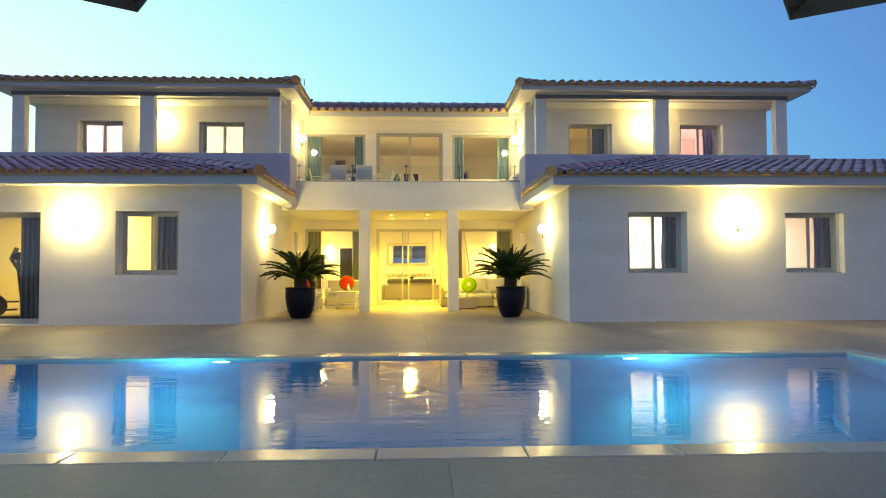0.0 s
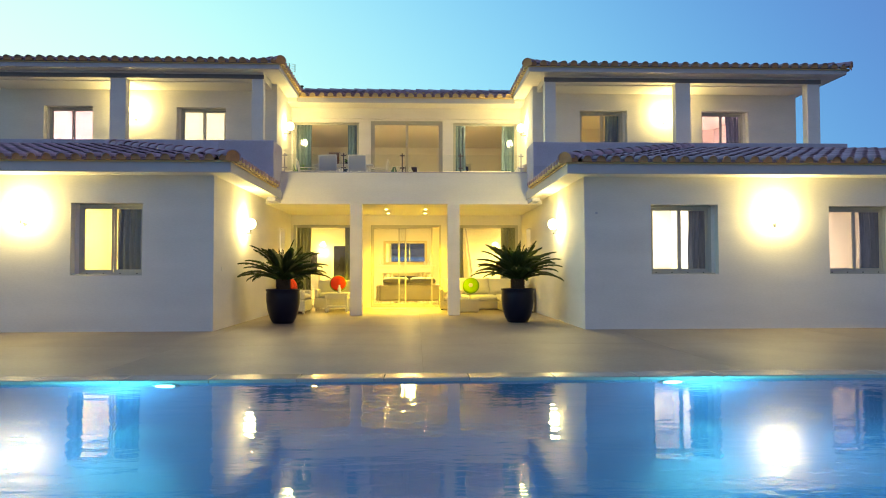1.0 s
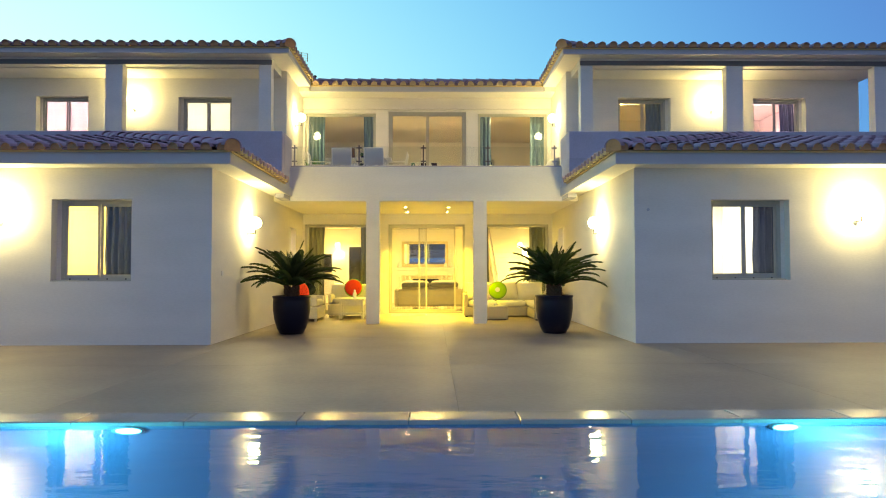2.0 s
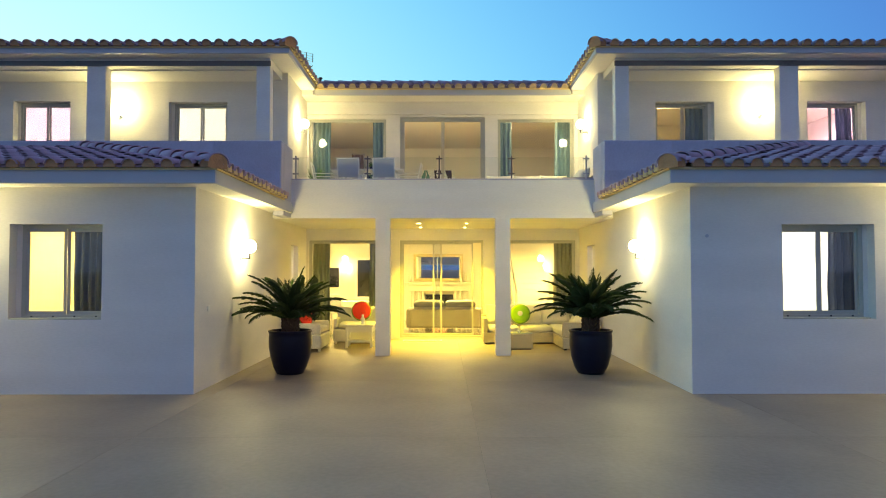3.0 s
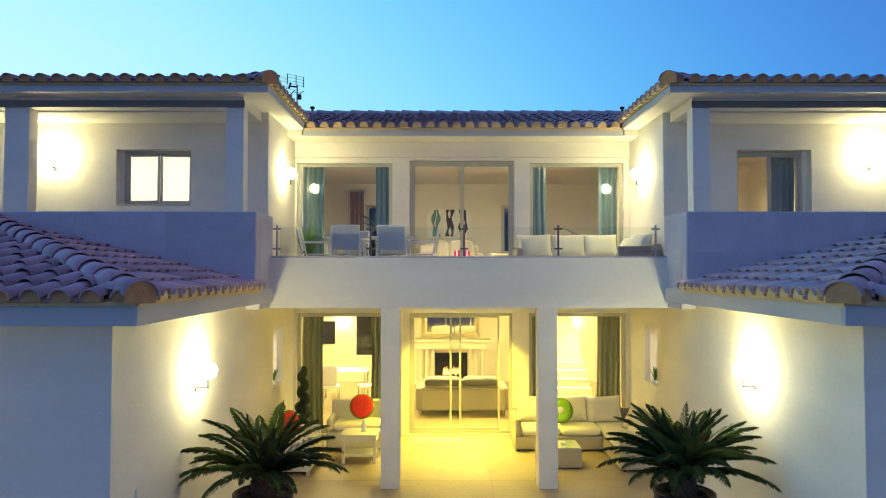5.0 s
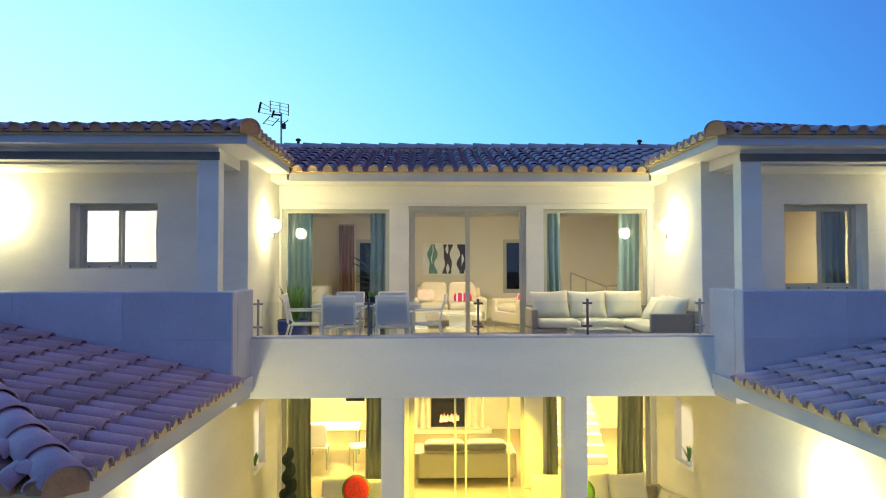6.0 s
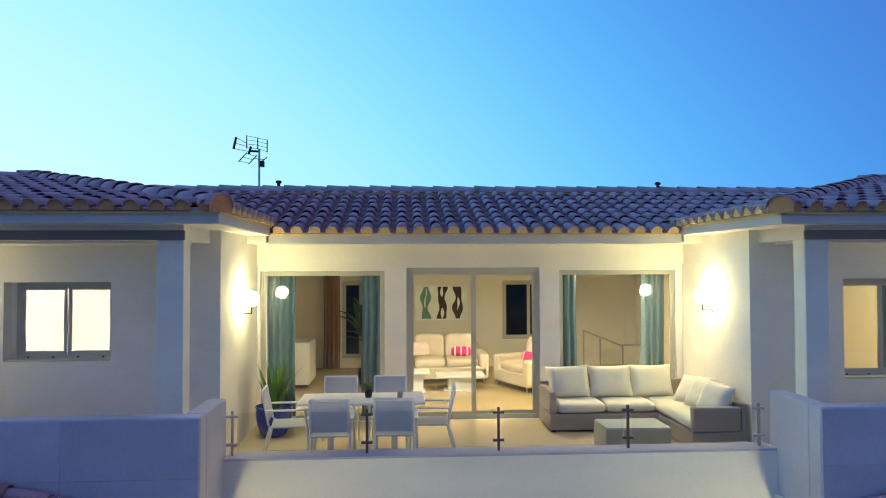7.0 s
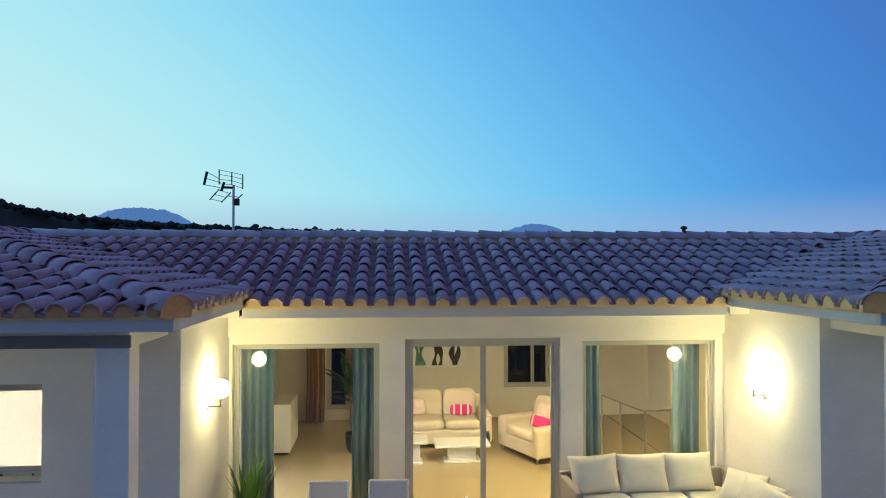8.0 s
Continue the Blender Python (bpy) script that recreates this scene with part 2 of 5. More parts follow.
def pierced(a0, a1, z0, z1, d0, d1, holes, axis="y"):
    """A wall slab spanning a0..a1 (x for axis y, y for axis x), z0..z1, with thickness d0..d1 along the axis and holes (a0, a1, z0, z1) through it."""
    bm = bmesh.new()
    aa = sorted({a0, a1, *[min(max(v, a0), a1) for h in holes for v in h[:2]]})
    zz = sorted({z0, z1, *[min(max(v, z0), z1) for h in holes for v in h[2:]]})

    def solid(i, j):
        if not (0 <= i < len(aa) - 1 and 0 <= j < len(zz) - 1):
            return False
        ca, cz = (aa[i] + aa[i + 1]) / 2, (zz[j] + zz[j + 1]) / 2
        return not any(h[0] < ca < h[1] and h[2] < cz < h[3] for h in holes)

    cache = {}

    def v(a, d, z):
        key = (round(a, 4), round(d, 4), round(z, 4))
        if key not in cache:
            cache[key] = bm.verts.new((a, d, z) if axis == "y" else (d, a, z))
        return cache[key]

    for i in range(len(aa) - 1):
        for j in range(len(zz) - 1):
            if not solid(i, j):
                continue
            p, q, r, s = aa[i], aa[i + 1], zz[j], zz[j + 1]
            bm.faces.new((v(p, d0, r), v(q, d0, r), v(q, d0, s), v(p, d0, s)))
            bm.faces.new((v(p, d1, r), v(p, d1, s), v(q, d1, s), v(q, d1, r)))
            if not solid(i - 1, j):
                bm.faces.new((v(p, d0, r), v(p, d0, s), v(p, d1, s), v(p, d1, r)))
            if not solid(i + 1, j):
                bm.faces.new((v(q, d0, r), v(q, d1, r), v(q, d1, s), v(q, d0, s)))
            if not solid(i, j - 1):
                bm.faces.new((v(p, d0, r), v(p, d1, r), v(q, d1, r), v(q, d0, r)))
            if not solid(i, j + 1):
                bm.faces.new((v(p, d0, s), v(q, d0, s), v(q, d1, s), v(p, d1, s)))
    bmesh.ops.recalc_face_normals(bm, faces=bm.faces)
    return bm


def wall(name, label, *args, material=None):
    return structure(name, pierced(*args), material or M["plaster"], label, "wall")


def slab(name, label, category, x0, x1, y0, y1, z0, z1, material):
    return structure(name, boxes((x0, x1, y0, y1, z0, z1)), material, label, category)


def prism(poly, z_of, thick):
    """A sheet over the plan polygon, its top at z_of(x, y)."""
    bm = bmesh.new()
    top = [bm.verts.new((x, y, z_of(x, y))) for x, y in poly]
    bot = [bm.verts.new((x, y, z_of(x, y) - thick)) for x, y in poly]
    bm.faces.new(top)
    bm.faces.new(list(reversed(bot)))
    for k in range(len(poly)):
        j = (k + 1) % len(poly)
        bm.faces.new((top[k], bot[k], bot[j], top[j]))
    bmesh.ops.recalc_face_normals(bm, faces=bm.faces)
    return bm


# ---- ground, deck and pool ----
PX, PY0, PY1 = 5.65, 5.72, 10.12        # half length and the two long edges of the pool
WATER = -0.028
bm = bmesh.new()
for x0, x1, y0, y1 in ((-2500, 2500, 31, 4000), (-2500, 2500, -1200, -4), (-2500, -16, -4, 31), (16, 2500, -4, 31)):
    f = bm.faces.new([bm.verts.new(c) for c in ((x0, y0, -0.12), (x1, y0, -0.12), (x1, y1, -0.12), (x0, y1, -0.12))])
bmesh.ops.remove_doubles(bm, verts=bm.verts, dist=0.001)
structure("ground", bm, M["ground"], "dry garden soil stretching to the horizon", "ground")

bm = boxes((-16, 16, -4, PY0 - 0.22, -0.14, -0.005), (-16, 16, PY1 + 0.3, 31, -0.14, -0.005),
           (-16, -PX - 0.3, PY0 - 0.22, PY1 + 0.3, -0.14, -0.005), (PX + 0.3, 16, PY0 - 0.22, PY1 + 0.3, -0.14, -0.005))
pavement = structure("pavement", bm, M["joint"], "sand-coloured stone paving round the pool and house", "pavement")

bm = bmesh.new()
D = -1.6
box(bm, -PX - 0.25, PX + 0.25, PY0 - 0.2, PY1 + 0.25, D - 0.2, D)
box(bm, -PX - 0.25, PX + 0.25, PY1, PY1 + 0.25, D, -0.03)
box(bm, -PX - 0.25, PX + 0.25, PY0 - 0.2, PY0, D, -0.03)
box(bm, -PX - 0.25, -PX, PY0, PY1, D, -0.03)
box(bm, PX, PX + 0.25, PY0, PY1, D, -0.03)
pool_shell = structure("pool_basin", bm, M["pool"], "blue mosaic-lined rectangular swimming pool basin", "pool")
# rounded cove where the far wall meets the floor
bm = bmesh.new()
prev = None
for i in range(13):
    a = math.pi / 2 * i / 12
    y, z = PY1 - 0.9 * (1 - math.sin(a)), D + 0.9 * (1 - math.cos(a))
    row = [bm.verts.new((-PX, y, z + 0.004)), bm.verts.new((PX, y, z + 0.004))]
    if prev:
        bm.faces.new((prev[0], prev[1], row[1], row[0]))
    prev = row
part("pool_cove", bm, M["pool"], pool_shell, smooth=True)
# rounded entry steps at one end
for k in range(3):
    bm = bmesh.new()
    R, top = 1.7 - 0.42 * k, -1.15 + 0.33 * k
    ring = [(PX - R * math.cos(a) * 1.1, (PY0 + PY1) / 2 - 0.9 + R * math.sin(a)) for a in [(-0.5 + i / 20) * math.pi for i in range(21)]]
    vs = [bm.verts.new((x, y, top)) for x, y in ring]
    lo = [bm.verts.new((x, y, top - 0.33)) for x, y in ring]
    bm.faces.new(vs)
    for i in range(20):
        bm.faces.new((vs[i], vs[i + 1], lo[i + 1], lo[i]))
    bmesh.ops.recalc_face_normals(bm, faces=bm.faces)
    part("pool_step", bm, M["pool"], pool_shell)

m = bpy.data.materials.new("pool_water")
m.use_nodes = True
n, l = m.node_tree.nodes, m.node_tree.links
p = n["Principled BSDF"]
p.inputs["Base Color"].default_value = (0.4, 0.87, 1.0, 1)
p.inputs["Roughness"].default_value, p.inputs["IOR"].default_value, p.inputs["Transmission Weight"].default_value = 0.0, 1.33, 1.0
tc, mp = n.new("ShaderNodeTexCoord"), n.new("ShaderNodeMapping")
mp.inputs["Scale"].default_value = (0.9, 2.2, 1)
l.new(tc.outputs["Object"], mp.inputs[0])
nz = n.new("ShaderNodeTexNoise")
nz.inputs["Scale"].default_value, nz.inputs["Detail"].default_value = 2.6, 3.0
l.new(mp.outputs[0], nz.inputs[0])
bp = n.new("ShaderNodeBump")
bp.inputs["Strength"].default_value, bp.inputs["Distance"].default_value = 0.3, 0.012
l.new(nz.outputs["Fac"], bp.inputs["Height"])
l.new(bp.outputs[0], p.inputs["Normal"])
M["water"] = m
bm = bmesh.new()
bm.faces.new([bm.verts.new(c) for c in ((-PX, PY0, WATER), (PX, PY0, WATER), (PX, PY1, WATER), (-PX, PY1, WATER))])
water = structure("water", bm, M["water"], "calm blue pool water lit from below at dusk", "water")
water.visible_shadow = False

# ---- the house: main dimensions ----
WX, WY = 3.36, 15.55          # inner side wall and front wall of the single-storey wings
CY = 22.95                    # recessed central front
UY = 20.85                    # upper front wall of the wings
TY = 19.66                    # front of the terrace slab and its pillars
F2 = 3.08                     # upper floor
FAR = 14.2

# ground-floor wings
for s in (-1, 1):
    side = "left" if s < 0 else "right"
    if s < 0:
        holes = [(-5.88, -4.62, 1.0, 2.3), (-9.6, -7.36, 0.02, 2.28)]
        wall("wall_front_" + side, "white plastered front wall of the ground-floor wing", -FAR, -WX, 0, 2.98, WY, WY + 0.28, holes, "y")
    else:
        holes = [(4.6, 5.86, 1.0, 2.29), (7.96, 9.22, 1.0, 2.27)]
        wall("wall_front_" + side, "white plastered front wall of the ground-floor wing", WX, FAR, 0, 2.98, WY, WY + 0.28, holes, "y")
    d0, d1 = sorted((s * WX, s * (WX + 0.28)))
    wall("wall_court_" + side, "white plastered side wall facing the entrance court", WY + 0.28, 23.3, 0, 2.8, d0, d1, [(21.3, 22.06, 1.22, 2.24)], "x")
    d0, d1 = sorted((s * FAR, s * (FAR - 0.28)))
    wall("wall_end_" + side, "white plastered end wall of the wing", WY + 0.28, 29.6, 0, 2.98, d0, d1, [], "x")
    wall("wall_partition_" + side, "painted wall between the rooms of the wing", *sorted((s * (WX + 0.28), s * (FAR - 0.28))), 0, 2.7, 19.6, 19.75, [], "y", material=M["inside"])
    x = 6.6 if s > 0 else -6.55
    wall("wall_room_" + side, "painted wall between two rooms of the wing", WY + 0.28, 19.6, 0, 2.7, x - 0.06, x + 0.06, [], "x", material=M["inside"])
    # upper storey of the wing
    hl = [(4.6, 5.87, 4.02, 5.32), (7.88, 9.15, 4.02, 5.32)] if s > 0 else [(-5.92, -4.66, 4.36, 5.32), (-9.28, -8.05, 4.1, 5.34)]
    wall("wall_upper_" + side, "white plastered upper front wall behind the balcony", *sorted((s * 3.35, s * 10.45)), F2, 5.95, UY, UY + 0.3, hl, "y")
    d0, d1 = sorted((s * 3.35, s * 3.63))
    wall("wall_terrace_" + side, "white plastered wall beside the upper terrace", UY + 0.3, 23.3, F2, 5.95, d0, d1, [], "x")
    d0, d1 = sorted((s * 10.45, s * 10.17))
    wall("wall_upper_end_" + side, "white plastered end wall of the upper storey", UY + 0.3, 29.6, F2, 5.95, d0, d1, [], "x")
    wall("wall_upper_back_room_" + side, "painted back wall of the upper room", *sorted((s * 3.63, s * 10.17)), F2, 5.95, 25.2, 25.35, [], "y", material=M["inside"])
    wall("wall_upper_room_" + side, "painted wall between two upper rooms", UY + 0.3, 25.2, F2, 5.95, s * 6.9 - 0.06, s * 6.9 + 0.06, [], "x", material=M["inside"])
    # balcony: floor, parapet, columns, beam
    slab("floor_balcony_" + side, "stone-tiled balcony floor", "floor", *sorted((s * 3.2, s * 10.35)), 19.07, UY, 2.95, F2, M["deck"])
    bm = boxes((s * 3.0, s * 10.55, 18.87, 19.07, 2.9, 4.09), (s * 3.0, s * 3.2, 19.07, 19.8, 2.71, 4.09), (s * 10.35, s * 10.55, 19.07, UY, 2.9, 4.09))
    bmesh.ops.bevel(bm, geom=[e for e in bm.edges], offset=0.012, segments=1, affect="EDGES")
    structure("parapet_" + side, bm, M["parapet"], "smooth pale stone-clad balcony parapet", "parapet")
    for x0, x1 in ((3.475, 3.755), (6.79, 7.17), (10.18, 10.5)):
        structure("column_" + side, boxes((s * x0, s * x1, 19.85, 20.08, 2.98, 5.79), bevel=0.008), M["plaster"], "square white plastered balcony column", "column")
    structure("beam_" + side, boxes((s * 3.475, s * 10.5, 19.85, 20.08, 5.79, 5.95), (s * 3.475, s * 3.7, 20.08, UY, 5.79, 5.95), (s * 10.25, s * 10.5, 20.08, UY, 5.79, 5.95)), M["plaster"], "plastered beam over the balcony columns", "beam")
    structure("trim_rail_" + side, boxes((s * 3.46, s * 10.52, 19.825, 19.848, 5.79, 5.895), bevel=0.005), M["rail_paint"], "dark grey painted rail along the beam", "trim")
    structure("ceiling_loggia_" + side, boxes((s * 3.7, s * 10.25, 20.08, UY, 5.765, 5.949)), M["plaster"], "white lowered ceiling of the balcony", "ceiling")
    structure("ceiling_balcony_" + side, boxes((s * 3.06, s * 11.0, 19.56, 26.2, 5.95, 5.98)), M["plaster"], "white soffit and ceiling over the balcony", "ceiling")
    structure("ceiling_wing_" + side, boxes((s * 2.98, s * FAR, 15.2, 19.62, 2.8, 2.83), ), M["plaster"], "white eaves soffit and ceiling of the wing", "ceiling")
    structure("floor_upper_wing_" + side, boxes((s * 3.63, s * 10.3, 21.1, 29.5, 2.9, F2)), M["floor_in"], "cream tiled floor of the upper rooms", "floor")

# centre: terrace slab, pillars, front walls
structure("terrace_slab", boxes((-WX, WX, TY + 0.24, CY + 0.3, 2.7, F2)), M["plaster"], "white plastered terrace slab over the porch", "slab")
bm = boxes((-3.36, 3.36, TY, TY + 0.24, 2.7, 3.46))
ledge = structure("terrace_parapet", bm, M["plaster"], "low white plastered parapet of the terrace", "parapet")
structure("trim_parapet", boxes((-2.99, 2.99, TY - 0.015, TY + 0.26, 3.46, 3.485), bevel=0.005), M["parapet"], "thin grey stone cap on the terrace parapet", "trim")
structure("floor_terrace", boxes((-3.34, 3.34, TY + 0.25, CY, F2 + 0.004, F2 + 0.02)), M["terrace"], "sand-coloured tiled terrace floor", "floor")
for s in (-1, 1):
    structure("pillar", boxes((s * 1.04, s * 1.33, TY + 0.003, TY + 0.3, 0, 2.7), bevel=0.006), M["plaster"], "square white plastered porch pillar", "pillar")
wall("wall_centre_ground", "white plastered central wall with three glazed openings", -3.36, 3.36, 0, 2.7, CY, CY + 0.3,
     [(-3.3, -1.4, 0.02, 2.42), (-1.06, 1.0, 0.02, 2.42), (1.33, 3.27, 0.02, 2.42)], "y")
wall("wall_centre_upper", "white plastered upper central wall with three glazed openings", -3.35, 3.35, F2, 5.84, CY, CY + 0.3,
     [(-3.31, -1.4, F2 + 0.02, 5.43), (-1.06, 1.05, F2 + 0.02, 5.48), (1.36, 3.25, F2 + 0.02, 5.43)], "y")
structure("trim_lintel", boxes((-3.348, 3.348, CY - 0.07, CY - 0.002, 5.53, 5.838)), M["plaster"], "projecting white plastered lintel band over the upper openings", "trim")
structure("ceiling_eaves_centre", boxes((-3.349, 3.349, 22.28, CY, 5.84, 5.86)), M["plaster"], "white soffit under the central eaves", "ceiling")
# shell of the rooms behind
wall("wall_back", "painted rear wall of the house", -FAR + 0.28, FAR - 0.28, 0, 2.7, 29.3, 29.6, [], "y", material=M["inside"])
wall("wall_back_upper", "painted rear wall of the upper living room", -10.2, 10.2, F2, 5.95, 28.7, 29.0, [(1.3, 2.35, 3.72, 5.15), (-2.58, -2.08, 3.3, 5.15)], "y", material=M["inside"])
structure("floor_ground", boxes((-FAR + 0.28, FAR - 0.28, CY + 0.3, 29.3, 0.0, 0.015), (-FAR + 0.28, -WX - 0.28, WY + 0.28, CY + 0.3, 0.0, 0.015), (WX + 0.28, FAR - 0.28, WY + 0.28, CY + 0.3, 0.0, 0.015)), M["floor_in"], "polished cream floor tiles of the ground floor", "floor")
structure("floor_upper", boxes((-3.6, 3.6, CY + 0.3, 29.0, 2.85, F2)), M["floor_in"], "polished cream floor tiles of the upper living room", "floor")
structure("ceiling_ground", boxes((-FAR, FAR, CY + 0.3, 29.6, 2.7, 2.84)), M["inside"], "white ceiling of the ground floor", "ceiling")
structure("ceiling_upper", boxes((-10.2, 10.2, CY + 0.3, 29.0, 5.75, 5.83)), M["inside"], "cream ceiling of the upper living room", "ceiling")
for s in (-1, 1):
    wall("wall_living_" + ("left" if s < 0 else "right"), "painted side wall of the ground-floor living room", 23.3, 29.3, 0, 2.7, *sorted((s * 6.0, s * 6.1)), [], "x", material=M["inside"])
    wall("wall_upper_living_" + ("left" if s < 0 else "right"), "painted side wall of the upper living room", 23.3, 28.7, F2, 5.75, *sorted((s * 4.6, s * 4.7)), [], "x", material=M["inside"])


# ---- roofs ----
COURSE, COL = 0.37, 0.2506


def tile_mesh(r0, r1, length, seg=8, thick=0.014, lift=0.0):
    """A tapered half-barrel clay tile along +y, wide end at the origin."""
    bm = bmesh.new()
    rows = []
    for y, r in ((0, r0), (length, r1)):
        for q in (r, r - thick):
            rows.append([bm.verts.new((q * math.cos(math.pi * k / seg), y, lift * (1 - y / length) + q * 0.86 * math.sin(math.pi * k / seg))) for k in range(seg + 1)])
    o0, i0, o1, i1 = rows
    for k in range(seg):
        bm.faces.new((o0[k], o0[k + 1], o1[k + 1], o1[k]))
        bm.faces.new((i0[k + 1], i0[k], i1[k], i1[k + 1]))
        bm.faces.new((o0[k + 1], o0[k], i0[k], i0[k + 1]))
    bmesh.ops.recalc_face_normals(bm, faces=bm.faces)
    me = bpy.data.meshes.new("roof_tile")
    bm.to_mesh(me)
    bm.free()
    me.materials.append(M["tile"])
    me.polygons.foreach_set("use_smooth", [True] * len(me.polygons))
    return me


TILES = [tile_mesh(0.088 + 0.003 * k, 0.07, 0.42 + 0.012 * k, lift=0.022) for k in (-1, 0, 1)]
PAN = tile_mesh(0.078, 0.088, 0.4, seg=6, lift=0.0)
HIP_TILE = tile_mesh(0.15, 0.128, 0.46, seg=10, lift=0.014)
rng = random.Random(4)


def in_poly(p, poly):
    x, y = p
    hit = False
    for (x0, y0), (x1, y1) in zip(poly, poly[1:] + poly[:1]):
        if (y0 > y) != (y1 > y) and x < (x1 - x0) * (y - y0) / (y1 - y0) + x0:
            hit = not hit
    return hit


def roof_slope(name, label, eave, across, uphill, z0, rise, poly, tiles=300, near=None):
    """One roof slope. eave: plan point of u = v = 0; poly: plan outline in (u, v); rise: height per metre. Tiles in rows from the eave up."""
    eave, A, U = Vector((*eave, 0)), Vector((*across, 0)), Vector((*uphill, 0))
    plan = [tuple((eave + A * u + U * v)[:2]) for u, v in poly]
    deck = structure(name, prism(plan, lambda x, y: z0 + rise * (Vector((x, y, 0)) - eave).dot(U), 0.03), M["mortar"], label, "roof")
    slope = (U + Vector((0, 0, rise))).normalized()
    normal = A.cross(slope)
    if normal.z < 0:
        normal = -normal
    ax = slope.cross(normal)
    turn = Matrix((ax, slope, normal)).transposed().to_4x4()
    k = math.sqrt(1 + rise * rise)
    us = [u for u, v in poly]
    spots = []
    for i in range(int((max(us) - min(us)) / COL) + 1):
        u = min(us) + (i + 0.5) * COL
        for j in range(60):
            v = (j * COURSE - 0.06) / k
            if (j == 0 or in_poly((u, v + 0.27), poly)) and in_poly((u, v + 0.07), poly):
                spots.append((u, v, j))
    spots.sort(key=lambda q: (near(q[0], q[1]) if near else q[1]))
    rest = []
    for c, (u, v, j) in enumerate(spots):
        p = eave + A * u + U * v + Vector((0, 0, z0 + rise * v)) + normal * 0.034
        m = Matrix.Translation(p) @ turn @ pose(rng.uniform(-0.008, 0.008), 0, rng.uniform(-0.004, 0.006), rng.uniform(-0.5, 0.5), rng.uniform(-2, 2), rng.uniform(-1.4, 1.4))
        if c < tiles:
            ob = new("roof_tile", rng.choice(TILES))
            ob.parent = deck
            ob.matrix_basis = m
        else:
            rest.append(m)
    if rest:
        verts, faces = [], []
        src = TILES[1]
        co = np.array([v.co[:] for v in src.vertices])
        fs = [tuple(f.vertices) for f in src.polygons]
        for m in rest:
            mm = np.array(m)
            base = len(verts)
            verts += [tuple(q) for q in co @ mm[:3, :3].T + mm[:3, 3]]
            faces += [tuple(base + q for q in f) for f in fs]
        me = bpy.data.meshes.new("roof_tiles_field")
        me.from_pydata(verts, [], faces)
        me.materials.append(M["tile"])
        me.polygons.foreach_set("use_smooth", [True] * len(me.polygons))
        ob = new("roof_tiles_field", me)
        ob.parent = deck
        ob["kind"] = "stuff"
    # concave channel tiles between the covers
    verts, faces = [], []
    co = np.array([v.co[:] for v in PAN.vertices])
    fs = [tuple(reversed(f.vertices)) for f in PAN.polygons]
    for u, v in sorted({(round(q[0] + d * COL / 2, 4), q[1]) for q in spots for d in (-1, 1)}):
        if not all(in_poly((min(max(u + d, min(us) + 0.01), max(us) - 0.01), v + w), poly) for d in (-0.06, 0.06) for w in (0.08, 0.3)):
            continue
        p = eave + A * u + U * (v + 0.03) + Vector((0, 0, z0 + rise * (v + 0.03))) + normal * 0.072
        mm = np.array(Matrix.Translation(p) @ turn)
        base = len(verts)
        verts += [tuple(q) for q in (co * (1, 1, -1)) @ mm[:3, :3].T + mm[:3, 3]]
        faces += [tuple(base + q for q in f) for f in fs]
    me = bpy.data.meshes.new("channel_tiles")
    me.from_pydata(verts, [], faces)
    me.materials.append(M["pan"])
    me.polygons.foreach_set("use_smooth", [True] * len(me.polygons))
    ob = new("channel_tiles", me)
    ob.parent = deck
    ob["kind"] = "stuff"
    # mortar that fills the tile mouths at the eave, and the bed it stands on
    bm = bmesh.new()
    mouths = sorted({round(q[0], 4) for q in spots if q[2] == 0})
    for u in mouths:
        p = eave + A * u + Vector((0, 0, z0)) - U * 0.05
        arc = [(0.079 * math.cos(a), 0.066 * math.sin(a) + 0.05) for a in [math.pi * i / 8 for i in range(9)]]
        out = [(0.079, 0.004)] + arc + [(-0.079, 0.004)]
        near_ring = [bm.verts.new(p + ax * c + Vector((0, 0, h))) for c, h in out]
        far_ring = [bm.verts.new(p + ax * c + Vector((0, 0, h)) + U * 0.05) for c, h in out]
        bm.faces.new(near_ring)
        for i in range(len(out)):
            bm.faces.new((near_ring[i], near_ring[i - 1], far_ring[i - 1], far_ring[i]))
    bmesh.ops.recalc_face_normals(bm, faces=bm.faces)
    # browner on front slopes, paler on lamplit ones: lighting put into the colour
    if len(bm.verts):
        part("eave_mortar", bm, M["clay_and_shade"] if "_front_" in name else M["mortar"], deck, "mortar filling the front tile mouths, browned for their shade" if "_front_" in name else "mortar filling the tile mouths, paler for the lamplight on it")
    else:
        bm.free()
    return deck


